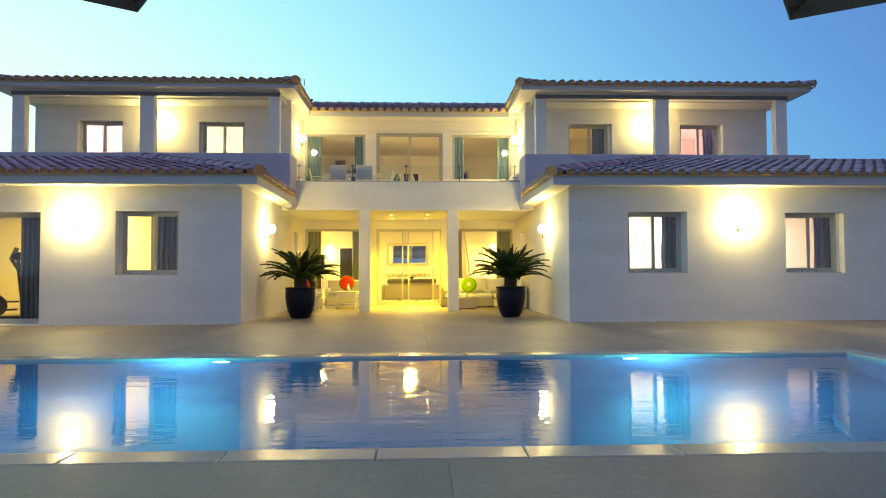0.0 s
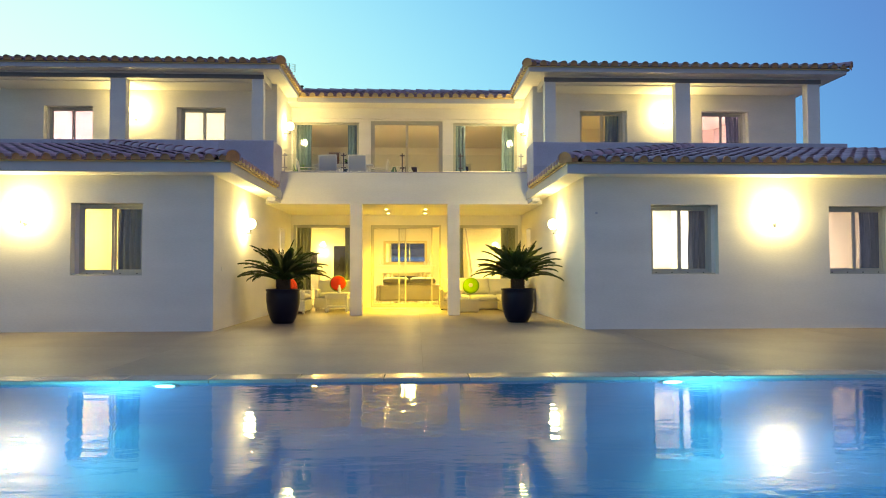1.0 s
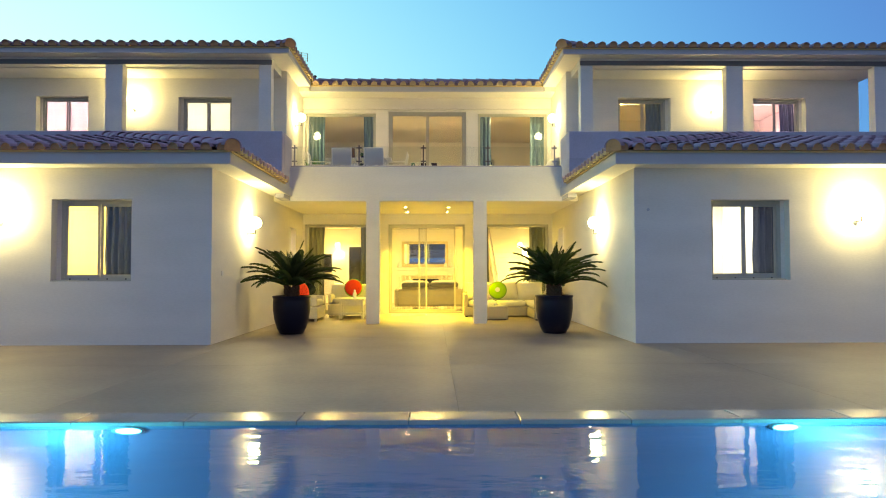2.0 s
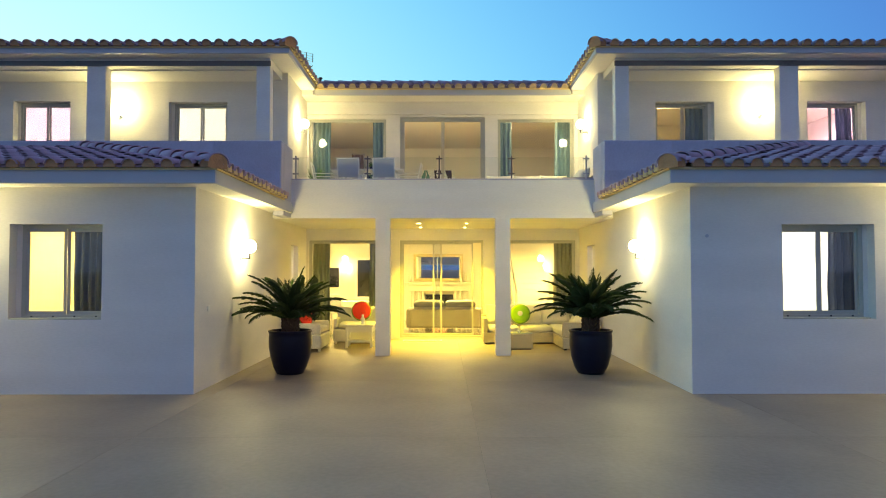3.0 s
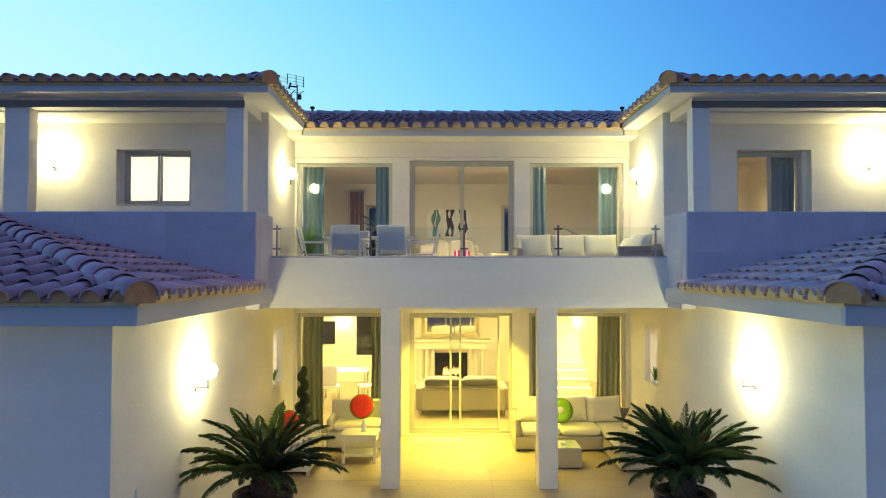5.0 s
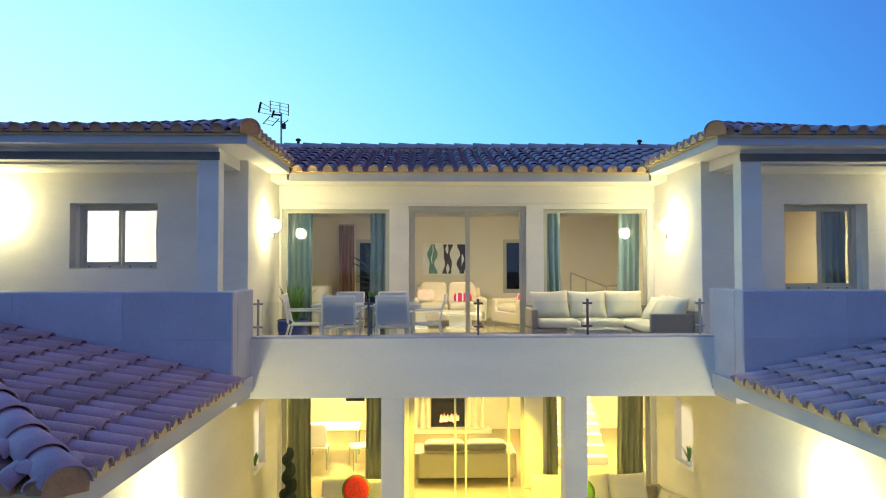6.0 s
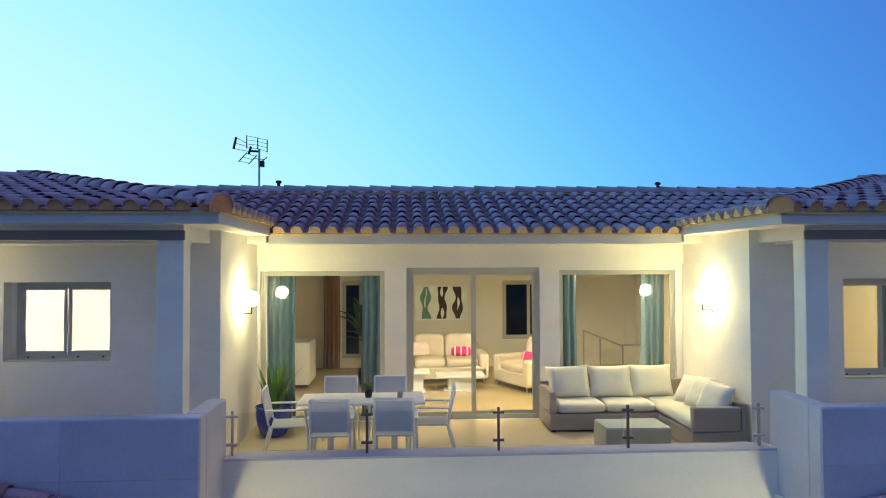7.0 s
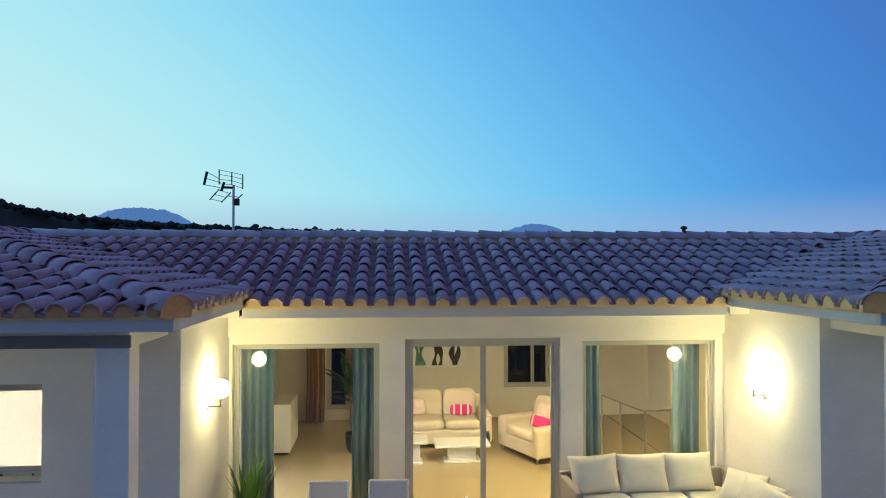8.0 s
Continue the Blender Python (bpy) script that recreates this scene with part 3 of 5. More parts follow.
def ridge_line(parent, a, b, up=0.03, name="hip_tile"):
    a, b = Vector(a), Vector(b)
    d = (b - a).normalized()
    side = d.cross(Vector((0, 0, 1))).normalized()
    nrm = side.cross(d)
    turn = Matrix((side, d, nrm)).transposed().to_4x4()
    if name == "hip_tile":
        bm = bmesh.new()
        c = a + nrm * (up + 0.012) - d * 0.02
        bm.faces.new([bm.verts.new(c + side * (0.132 * math.cos(q)) + nrm * (0.115 * math.sin(q))) for q in [math.pi * i / 10 for i in range(11)]] + [bm.verts.new(c - side * 0.132 - nrm * 0.07), bm.verts.new(c + side * 0.132 - nrm * 0.07)])
        part("hip_end_plug", bm, M["clay_and_shade"], parent, "raw orange clay end of the hip")
    for k in range(int((b - a).length / 0.4) + 1):
        ob = new(name, HIP_TILE)
        ob.parent = parent
        ob.matrix_basis = Matrix.Translation(a + d * (0.4 * k - 0.04) + nrm * up) @ turn @ pose(0, 0, rng.uniform(-0.004, 0.004), rng.uniform(-0.6, 0.6), rng.uniform(-3, 3), rng.uniform(-1.5, 1.5))


def eave_board(name, rows):
    structure(name, boxes(*rows, bevel=0.006), M["fascia"], "painted white fascia board under the eaves", "fascia")


LZ, LS, LX, LY = 3.0, 0.24, 2.93, 15.12        # lower roofs: eave height, rise, inner and front eaves
UZ, US, UX, UFY = 6.08, 0.2, 3.0, 19.5        # upper roofs of the wings
for s in (-1, 1):
    side = "left" if s < 0 else "right"
    w = 18.87 - LY
    # front slope, seen as u running outward from the corner
    poly = [(0, 0), (11.4, 0), (11.4, w), (w, w)]
    r = roof_slope("roof_lower_front_" + side, "low clay-tiled front roof of the ground-floor wing", (s * LX, LY), (s, 0), (0, 1), LZ, LS, poly, near=lambda u, v: u)
    ridge_line(r, (s * LX, LY, LZ + 0.02), (s * (LX + w), 18.87, LZ + LS * w + 0.02))
    poly = [(0, 0), (w, 0), (w, w)]
    roof_slope("roof_lower_court_" + side, "low clay-tiled roof slope above the entrance court", (s * LX, LY), (0, 1), (s, 0), LZ, LS, poly)
    structure("roof_lower_back_" + side, prism([(s * 10.55, 18.87), (s * (LX + 11.4), 18.87), (s * (LX + 11.4), 23), (s * 10.55, 23)], lambda x, y: LZ + LS * w - 0.24 * (y - 18.87), 0.05), M["pan"], "clay-tiled rear slope of the wing roof", "roof")
    eave_board("fascia_lower_" + side, [(s * 2.96, s * 14.3, 15.15, 15.2, 2.8, 3.0), (s * 2.96, s * 3.01, 15.2, TY - 0.003, 2.8, 3.0)])
    # upper hip roof
    h = 4.03
    poly = [(0, 0), (2 * h, 0), (h, h)]
    r = roof_slope("roof_upper_front_" + side, "clay-tiled hipped front slope of the upper roof", (s * UX, UFY), (s, 0), (0, 1), UZ, US, poly)
    ridge_line(r, (s * UX, UFY, UZ + 0.015), (s * (UX + h), UFY + h, UZ + US * h + 0.015))
    ridge_line(r, (s * (UX + 2 * h), UFY, UZ + 0.015), (s * (UX + h), UFY + h, UZ + US * h + 0.015))
    ridge_line(r, (s * (UX + h), UFY + h, UZ + US * h), (s * (UX + h), 28.5, UZ + US * h))
    poly = [(0, 0), (2.95, 0), (5.7, h), (h, h)]
    roof_slope("roof_upper_court_" + side, "clay-tiled side slope of the upper roof", (s * UX, UFY), (0, 1), (s, 0), UZ, US, poly)
    structure("roof_upper_back_" + side, prism([(s * (UX + 2 * h), UFY), (s * (UX + 2 * h), 29), (s * (UX + h), 29), (s * (UX + h), UFY + h)], lambda x, y: UZ + US * (UX + 2 * h - abs(x)), 0.05), M["pan"], "clay-tiled outer slope of the upper roof", "roof")
    eave_board("fascia_upper_" + side, [(s * 3.02, s * 11.0, 19.53, 19.58, 5.95, 6.12), (s * 3.02, s * 3.07, 19.58, 22.2, 5.95, 6.12), (s * 10.95, s * 11.0, 19.58, 29, 5.95, 6.12)])
CZ, CS, CEY = 5.975, 0.3, 22.18
poly = [(-3.0, 0), (3.0, 0), (7.017, 3.02), (-7.017, 3.02)]
r = roof_slope("roof_centre", "clay-tiled central roof between the wings", (0, CEY), (1, 0), (0, 1), CZ, CS, poly)
ridge_line(r, (-6.9, CEY + 3.06, CZ + CS * 3.02 + 0.025), (6.9, CEY + 3.06, CZ + CS * 3.02 + 0.025), up=0.0, name="ridge_tile")
part("ridge_bedding", boxes((-6.3, 6.3, CEY + 2.96, CEY + 3.16, CZ + CS * 3.02 - 0.08, CZ + CS * 3.02 + 0.11), bevel=0.02), M["mortar"], r, "mortar bed under the ridge tiles")
structure("roof_centre_back", prism([(-8, CEY + 3.04), (8, CEY + 3.04), (8, 29.5), (-8, 29.5)], lambda x, y: CZ + CS * 3.02 - 0.3 * (y - CEY - 3.04), 0.05), M["pan"], "clay-tiled rear slope of the central roof", "roof")
for s in (-1, 1):
    structure("trim_soffit", boxes((s * 3.075, s * 3.345, 22.22, 22.278, 5.842, 5.948)), M["plaster"], "plastered closing piece at the soffit corner", "trim")
eave_board("fascia_centre", [(-3.04, 3.04, 22.22, 22.28, 5.83, 5.98)])


# ---- windows and doors ----
wcount = [0]


def glazing(label, x0, x1, z0, z1, y, leaves, kind="window", bar=0.055, depth=0.06, bottom=None, spans=None):
    """Aluminium frame with side-by-side panes in the opening x0..x1, z0..z1 at depth y."""
    wcount[0] += 1
    e = thing("%s_%d" % (kind, wcount[0]), label, kind, kind="structure")
    g = 0.003
    x0, x1, z0, z1 = x0 + g, x1 - g, z0 + g, z1 - g
    part(kind + "_frame", boxes((x0, x1, y, y + depth, z1 - bar, z1), (x0, x1, y, y + depth, z0, z0 + bar), (x0, x0 + bar, y, y + depth, z0 + bar, z1 - bar), (x1 - bar, x1, y, y + depth, z0 + bar, z1 - bar), bevel=0.004), M["alu"], e)
    cut = [x0 + bar] + list(leaves) + [x1 - bar]
    for k, (a, b) in enumerate(spans or zip(cut, cut[1:])):
        yy = y + 0.012 + (0.022 if k % 2 else 0)
        sash = part("sash", boxes((a, b, yy, yy + 0.02, z1 - bar - 0.04, z1 - bar), (a, b, yy, yy + 0.02, z0 + bar, z0 + bar + 0.05), (a, a + 0.04, yy, yy + 0.02, z0 + bar + 0.05, z1 - bar - 0.04), (b - 0.04, b, yy, yy + 0.02, z0 + bar + 0.05, z1 - bar - 0.04), bevel=0.003), M["alu"], e)
        q = part("pane", boxes((a + 0.04, b - 0.04, yy + 0.007, yy + 0.013, z0 + bar + 0.05, z1 - bar - 0.04)), M["night_pane"] if y > 28 else M["glass"], sash)
        q.visible_shadow = False
    if kind == "window" and bottom:
        sill = part("sill", boxes((x0 - 0.06, x1, bottom, y - 0.002, z0 - 0.001, z0 + 0.02), bevel=0.004), M["alu"], e)
        for k in range(4):
            x = x0 + (x1 - x0) * (0.12 + 0.25 * k)
            part("drain_cap", boxes((x - 0.012, x + 0.012, y - 0.006, y - 0.001, z0 + 0.024, z0 + 0.042)), M["dark"], sill)
    return e


w = [
    glazing("grey aluminium two-leaf sliding window, curtain half drawn", -5.81, -4.62, 1.0, 2.3, 15.72, [-5.2], bottom=WY + 0.006),
    glazing("wide aluminium sliding door of the exercise room", -9.6, -7.36, 0.02, 2.28, 15.68, [-8.5], "door"),
    glazing("grey aluminium two-leaf sliding window, brightly lit", 4.6, 5.8, 1.0, 2.29, 15.72, [5.2], bottom=WY + 0.006),
    glazing("grey aluminium two-leaf sliding window with pinkish light", 7.96, 9.16, 1.0, 2.27, 15.72, [8.56], bottom=WY + 0.006),
    glazing("aluminium window with frosted white panes", -5.86, -4.66, 4.36, 5.32, 21.02, [-5.26], bottom=UY + 0.006),
    glazing("aluminium window with pink light behind", -9.22, -8.05, 4.1, 5.34, 21.02, [-8.62]),
    glazing("aluminium window with blue curtain", 4.6, 5.8, 4.02, 5.32, 21.02, [5.24], bottom=UY + 0.006),
    glazing("aluminium window with violet light behind", 7.88, 9.08, 4.02, 5.32, 21.02, [8.48]),
    glazing("tall fixed pane beside the entrance", -3.3, -1.4, 0.02, 2.42, 23.02, [], bar=0.035),
    glazing("tall fixed pane beside the entrance", 1.33, 3.27, 0.02, 2.42, 23.02, [], bar=0.035),
    glazing("grey aluminium sliding entrance door, one leaf slid open", -1.06, 1.0, 0.02, 2.42, 23.0, [], "door", spans=[(-1.0, -0.02), (-0.25, 0.75)]),
    glazing("tall fixed pane of the upper living room", -3.31, -1.4, F2 + 0.02, 5.43, 23.02, [], bar=0.03),
    glazing("tall fixed pane of the upper living room", 1.36, 3.25, F2 + 0.02, 5.43, 23.02, [], bar=0.03),
    glazing("grey aluminium two-leaf terrace door", -1.06, 1.05, F2 + 0.02, 5.48, 23.0, [0.0], "door", bar=0.07),
    glazing("small dark rear window", 1.3, 2.35, 3.72, 5.15, 28.72, [1.95]),
    glazing("narrow dark rear window", -2.58, -2.08, 3.3, 5.15, 28.72, []),
]

for x0, x1, y0, y1, z0, z1 in ((-5.88, -5.81, 15.72, 15.829, 1.0, 2.3), (5.8, 5.86, 15.72, 15.829, 1.0, 2.29), (9.16, 9.22, 15.72, 15.829, 1.0, 2.27),
                               (-5.92, -5.86, 21.02, 21.149, 4.36, 5.32), (-9.28, -9.22, 21.02, 21.149, 4.1, 5.34), (5.8, 5.87, 21.02, 21.149, 4.02, 5.32), (9.08, 9.15, 21.02, 21.149, 4.02, 5.32)):
    structure("trim_reveal", boxes((x0 - 0.001, x1 + 0.001, y0 - 0.004, y1, z0 - 0.001, z1 + 0.001)), M["plaster"], "plastered rebate closing the window reveal", "trim")
for s in (-1, 1):
    # niche back made a translucent pane, so the added lamp behind brightens it
    e = thing("window_niche", "pale niche in the court wall, its back pane lit by an added lamp", "window", kind="structure")
    part("pane", boxes((s * 3.475, s * 3.481, 21.3, 22.06, 1.22, 2.24)), M["blind"], e, "white frosted pane")
    part("sill", boxes((s * 3.365, s * 3.475, 21.3, 22.06, 1.2205, 1.224)), M["white"], e)


# ---- lamps ----
def globe_lamp(x, y, z, nx, ny, shade="globe"):
    """Wall lamp: back plate, short bent stem and opal globe."""
    e = thing("wall_lamp", "glowing opal globe wall lamp on a short dark stem", "lamp", pose(x, y, z, 0, 0, math.degrees(math.atan2(ny, nx)) - 90), group="outdoor globe lamps")
    bm = bmesh.new()
    rod(bm, (0, 0.0, -0.2), (0, 0.02, -0.2), 0.04, 12)
    part("back_plate", bm, M["steel"], e)
    bm = bmesh.new()
    rod(bm, (0, 0.02, -0.2), (0, 0.15, -0.2), 0.007)
    rod(bm, (0, 0.15, -0.21), (0, 0.15, -0.1), 0.01)
    part("stem", bm, M["dark"], e)
    bm = ball(bmesh.new(), (0, 0.15, 0), 0.105, u=28, v=18)
    part("globe", bm, M[shade], e, "opal glass globe, lit", smooth=True)
    return e


for x, y, z, nx, ny in ((-6.67, WY, 2.13, 0, -1), (6.93, WY, 2.13, 0, -1), (-WX, 17.6, 2.07, 1, 0), (WX, 17.64, 2.07, -1, 0),
                        (-6.95, UY, 5.2, 0, -1), (6.85, UY, 5.2, 0, -1), (-3.35, 21.86, 5.06, 1, 0), (3.35, 21.9, 5.06, -1, 0)):
    globe_lamp(x, y, z, nx, ny, "globe_soft" if z > 4 else "globe")
for x, y in ((-0.52, 21.0), (0.52, 21.0), (-0.52, 22.3), (0.52, 22.3)):
    e = thing("downlight", "small round recessed downlight in the porch ceiling", "lamp", pose(x, y, 2.7), group="porch downlights")
    part("rim", lathe(bmesh.new(), [(0.05, 0.0), (0.05, -0.008), (0.038, -0.008), (0.038, -0.001)], 16), M["steel"], e)
    part("bulb", lathe(bmesh.new(), [(0.0, -0.006), (0.034, -0.005), (0.034, -0.002)], 12), M["down"], e)
    sp = bpy.data.lights.new("downlight_spot", "SPOT")
    sp.energy, sp.color, sp.spot_size, sp.spot_blend, sp.shadow_soft_size = 480 if y > 22 else 170, (1.0, 0.8, 0.07), radians(96), 0.8, 0.03
    ob = new("downlight_spot", sp)
    ob.matrix_basis = look((x, y, 2.68), (x, y + 0.001, 0))


# unseen ceiling fixture, added to light the room behind the glass
def room_light(x, y, z, r, col, power, label):
    e = thing("ceiling_light", label, "lamp", pose(x, y, z), group="ceiling lights")
    part("rim", lathe(bmesh.new(), [(r + 0.02, 0), (r + 0.02, -0.05), (r, -0.05), (r, 0)], 24), M["steel"], e)
    part("diffuser", lathe(bmesh.new(), [(0.0, -0.07), (r * 0.7, -0.062), (r - 0.003, -0.045), (r - 0.003, -0.002)], 24), glow("diffuser_glow", col, power), e)


YEL, WARM, WHITE = (1.0, 0.8, 0.27), (1.0, 0.8, 0.44), (1.0, 0.93, 0.8)
room_light(0.0, 25.2, 2.7, 0.25, YEL, 380, "unseen round ceiling light added to the living room")
room_light(-3.3, 26.3, 2.7, 0.25, YEL, 380, "unseen round ceiling light added to the kitchen side")
room_light(3.6, 26.3, 2.7, 0.25, YEL, 380, "unseen round ceiling light added near the stairs")
room_light(-5.2, 17.6, 2.8, 0.2, YEL, 380, "unseen round ceiling light added to the room")
room_light(-8.6, 17.6, 2.8, 0.2, YEL, 300, "unseen round ceiling light added to the exercise room")
room_light(5.2, 18.8, 2.8, 0.2, (0.84, 0.9, 1.0), 300, "unseen round ceiling light added to the room")
room_light(8.6, 18.8, 2.8, 0.2, (0.9, 0.82, 1.0), 520, "unseen round ceiling light added to the room")
room_light(-5.2, 22.6, 5.95, 0.2, (0.92, 0.95, 1.0), 1100, "unseen round ceiling light added to the upper bathroom")
room_light(-8.6, 22.6, 5.95, 0.2, (0.86, 0.6, 1.0), 820, "unseen round ceiling light added to the upper bedroom")
room_light(5.2, 23.0, 5.95, 0.2, WARM, 130, "unseen round ceiling light added to the upper bedroom")
room_light(8.6, 23.0, 5.95, 0.2, (0.85, 0.58, 1.0), 700, "unseen round ceiling light added to the upper bedroom")
# added close behind the lintel, where they stay out of view
for x, y in ((0.2, 23.82), (1.75, 23.82)):
    room_light(x, y, 5.75, 0.2, WARM, 215, "unseen round ceiling light added behind the upper lintel")
# added only to make the niche panes in the court walls bright
for s in (-1, 1):
    room_light(s * 4.3, 21.7, 2.9, 0.15, WHITE, 420, "unseen round ceiling light added to brighten the court niche")

# underwater pool lights
for x, tx in ((-2.19, -4.4), (2.87, 4.5)):
    e = thing("pool_light", "round white underwater pool light in the basin wall", "lamp", pose(x, PY1, -0.2, 90, 0, 0), group="pool lights")
    part("rim", lathe(bmesh.new(), [(0.13, 0), (0.13, 0.02), (0.1, 0.025), (0.1, 0.0)], 20), M["steel"], e)
    part("lens", lathe(bmesh.new(), [(0.0, 0.022), (0.07, 0.02), (0.1, 0.012)][::-1], 20), glow("pool_lens_glow", (0.05, 0.66, 1.0), 14), e)
    # invisible point light added off the lens, for the glow scattered in the water
    halo = bpy.data.lights.new("pool_lamp_halo", "POINT")
    halo.energy, halo.color, halo.shadow_soft_size = 58, (0.0, 0.58, 1.0), 0.0
    new("pool_lamp_halo", halo).matrix_basis = pose(x + 0.22 * (tx - x), PY1 - 0.42, -0.42)
    sp = bpy.data.lights.new("pool_lamp", "SPOT")
    sp.energy, sp.color, sp.shadow_soft_size, sp.spot_size, sp.spot_blend = 250, (0.0, 0.58, 1.0), 0.0, radians(128), 0.9
    ob = new("pool_lamp", sp)
    ob.matrix_basis = look((x, PY1 - 0.06, -0.2), (tx, PY0 + 0.9, -0.95))


# ---- soft shapes ----
def pillow(bm, c, w, d, h, e=0.35, m=None):
    """A plump cushion: a superellipsoid w x d x h round c."""
    g = bmesh.ops.create_uvsphere(bm, u_segments=20, v_segments=12, radius=1)

    def f(q, k):
        return math.copysign(abs(q) ** k, q)

    for v in g["verts"]:
        x, y, z = v.co
        r = math.hypot(x, y)
        ca, sa = (x / r, y / r) if r > 1e-6 else (1, 0)
        v.co = Vector((f(ca, e) * r ** 0.3 * w / 2, f(sa, e) * r ** 0.3 * d / 2, f(z, 0.7) * h / 2))
    bmesh.ops.transform(bm, matrix=Matrix.Translation(c) @ (m or Matrix()), verts=g["verts"])
    return bm


def knife_cushion(bm, w, h, t, m, seed=0):
    """A stuffed cushion with a seam all round and pinched corners: w x h, t thick, standing in its own xz plane, base at z = 0."""
    rr = random.Random(seed)
    n = 12
    sides = []
    for sg in (-1, 1):
        rows = []
        for i in range(n + 1):
            row = []
            for j in range(n + 1):
                u, v = 2 * i / n - 1, 2 * j / n - 1
                full = max(0.0, (1 - u ** 4) * (1 - v ** 4)) ** 0.55
                x = u * w / 2 * (1 - 0.07 * (1 - v * v) * abs(u) ** 3)
                z = h / 2 + v * h / 2 * (1 - 0.07 * (1 - u * u) * abs(v) ** 3)
                row.append(bm.verts.new(m @ Vector((x, sg * (t / 2 * full * (1.1 - 0.25 * v) + 0.004) + 0.006 * rr.uniform(-1, 1) * full, z))))
            rows.append(row)
        for i in range(n):
            for j in range(n):
                f = (rows[i][j], rows[i + 1][j], rows[i + 1][j + 1], rows[i][j + 1])
                bm.faces.new(f if sg < 0 else f[::-1])
        sides.append([rows[i][0] for i in range(n)] + [rows[n][j] for j in range(n)] + [rows[i][n] for i in range(n, 0, -1)] + [rows[0][j] for j in range(n, 0, -1)])
    a, b = sides
    for k in range(len(a)):
        bm.faces.new((a[k - 1], b[k - 1], b[k], a[k]))
    bmesh.ops.recalc_face_normals(bm, faces=bm.faces)
    return bm


def curtain(x0, x1, y, z0, z1, material, label, sway=0.05):
    bm = bmesh.new()
    k = max(10, int((x1 - x0) / 0.016))
    ph = x0 * 7
    cols = []
    for i in range(k + 1):
        u = i / k
        x = x0 + (x1 - x0) * u
        wv = math.sin(ph + (x - x0) * 62) + 0.4 * math.sin(ph + (x - x0) * 33)
        cols.append([bm.verts.new((x + 0.012 * math.sin(6 * q + ph), y + wv * sway * (0.45 + 0.55 * q), z1 + (z0 - z1) * q)) for q in (0, 0.33, 0.66, 1)])
    for a, b in zip(cols, cols[1:]):
        for j in range(3):
            bm.faces.new((a[j], b[j], b[j + 1], a[j + 1]))
    e = thing("curtain", label, "curtain")
    ob = part("cloth", bm, material, e, smooth=True)
    ob.modifiers.new("thickness", "SOLIDIFY").thickness = 0.004
    part("rail", rod(bmesh.new(), (x0 - 0.03, y, z1 + 0.02), (x1 + 0.03, y, z1 + 0.02), 0.012), M["steel"], e)
    for x in (x0, x1):
        part("rail_bracket", boxes((x - 0.01, x + 0.01, y - 0.16 if y < 28 else y, y if y < 28 else y + 0.25, z1 + 0.005, z1 + 0.035)), M["steel"], e)
    return e


Z0 = 0.016
for x0, x1 in ((-3.28, -2.84), (-1.85, -1.43)):
    curtain(x0, x1, 23.4, Z0, 2.55, M["olive"], "sage green curtain gathered beside the tall pane")
for x0, x1 in ((1.38, 1.68), (2.8, 3.26)):
    curtain(x0, x1, 23.4, Z0, 2.55, M["olive"], "sage green curtain gathered beside the tall pane")
for x0, x1 in ((-3.3, -2.84), (-1.78, -1.42), (1.38, 1.76), (2.85, 3.24)):
    curtain(x0, x1, 23.42, F2 + 0.01, 5.6, M["teal"], "teal curtain hanging beside the upper living-room pane")
curtain(-5.25, -4.72, 15.98, 0.9, 2.4, M["bluecloth"], "slate blue curtain drawn to one side of the window")
curtain(-8.0, -7.46, 15.98, 0.02, 2.4, M["bluecloth"], "slate blue curtain beside the exercise-room door")
curtain(5.48, 5.9, 15.98, 0.9, 2.4, M["bluecloth"], "slate blue curtain drawn to one side of the window")
curtain(8.8, 9.3, 15.98, 0.9, 2.4, M["bluecloth"], "slate blue curtain drawn to one side of the window")
curtain(5.4, 5.83, 21.3, 3.95, 5.4, M["teal"], "dark blue curtain in the upper window")
curtain(8.72, 9.1, 21.3, 3.95, 5.4, M["bluecloth"], "slate blue curtain in the upper window")
curtain(-2.98, -2.6, 28.45, F2 + 0.01, 5.5, M["brown"], "brown curtain beside the rear window")
curtain(-2.06, -1.84, 28.45, F2 + 0.01, 5.5, M["brown"], "brown curtain beside the rear window")
for x0, x1, z0, z1, room in ((-5.84, -4.68, 4.3, 5.34, "bathroom"), (-9.2, -8.07, 4.04, 5.36, "bedroom")):
    e = thing("roller_blind", "white roller blind pulled down over the %s window" % room, "blind")
    part("sheet", boxes((x0, x1, 21.18, 21.185, z0, z1)), M["blind"], e)
    part("tube", rod(bmesh.new(), (x0 - 0.02, 21.2, z1 + 0.02), (x1 + 0.02, 21.2, z1 + 0.02), 0.025), M["white"], e)
    for x in (x0, x1):
        part("tube_bracket", boxes((x - 0.01, x + 0.01, 21.15, 21.2, z1, z1 + 0.04)), M["white"], e)


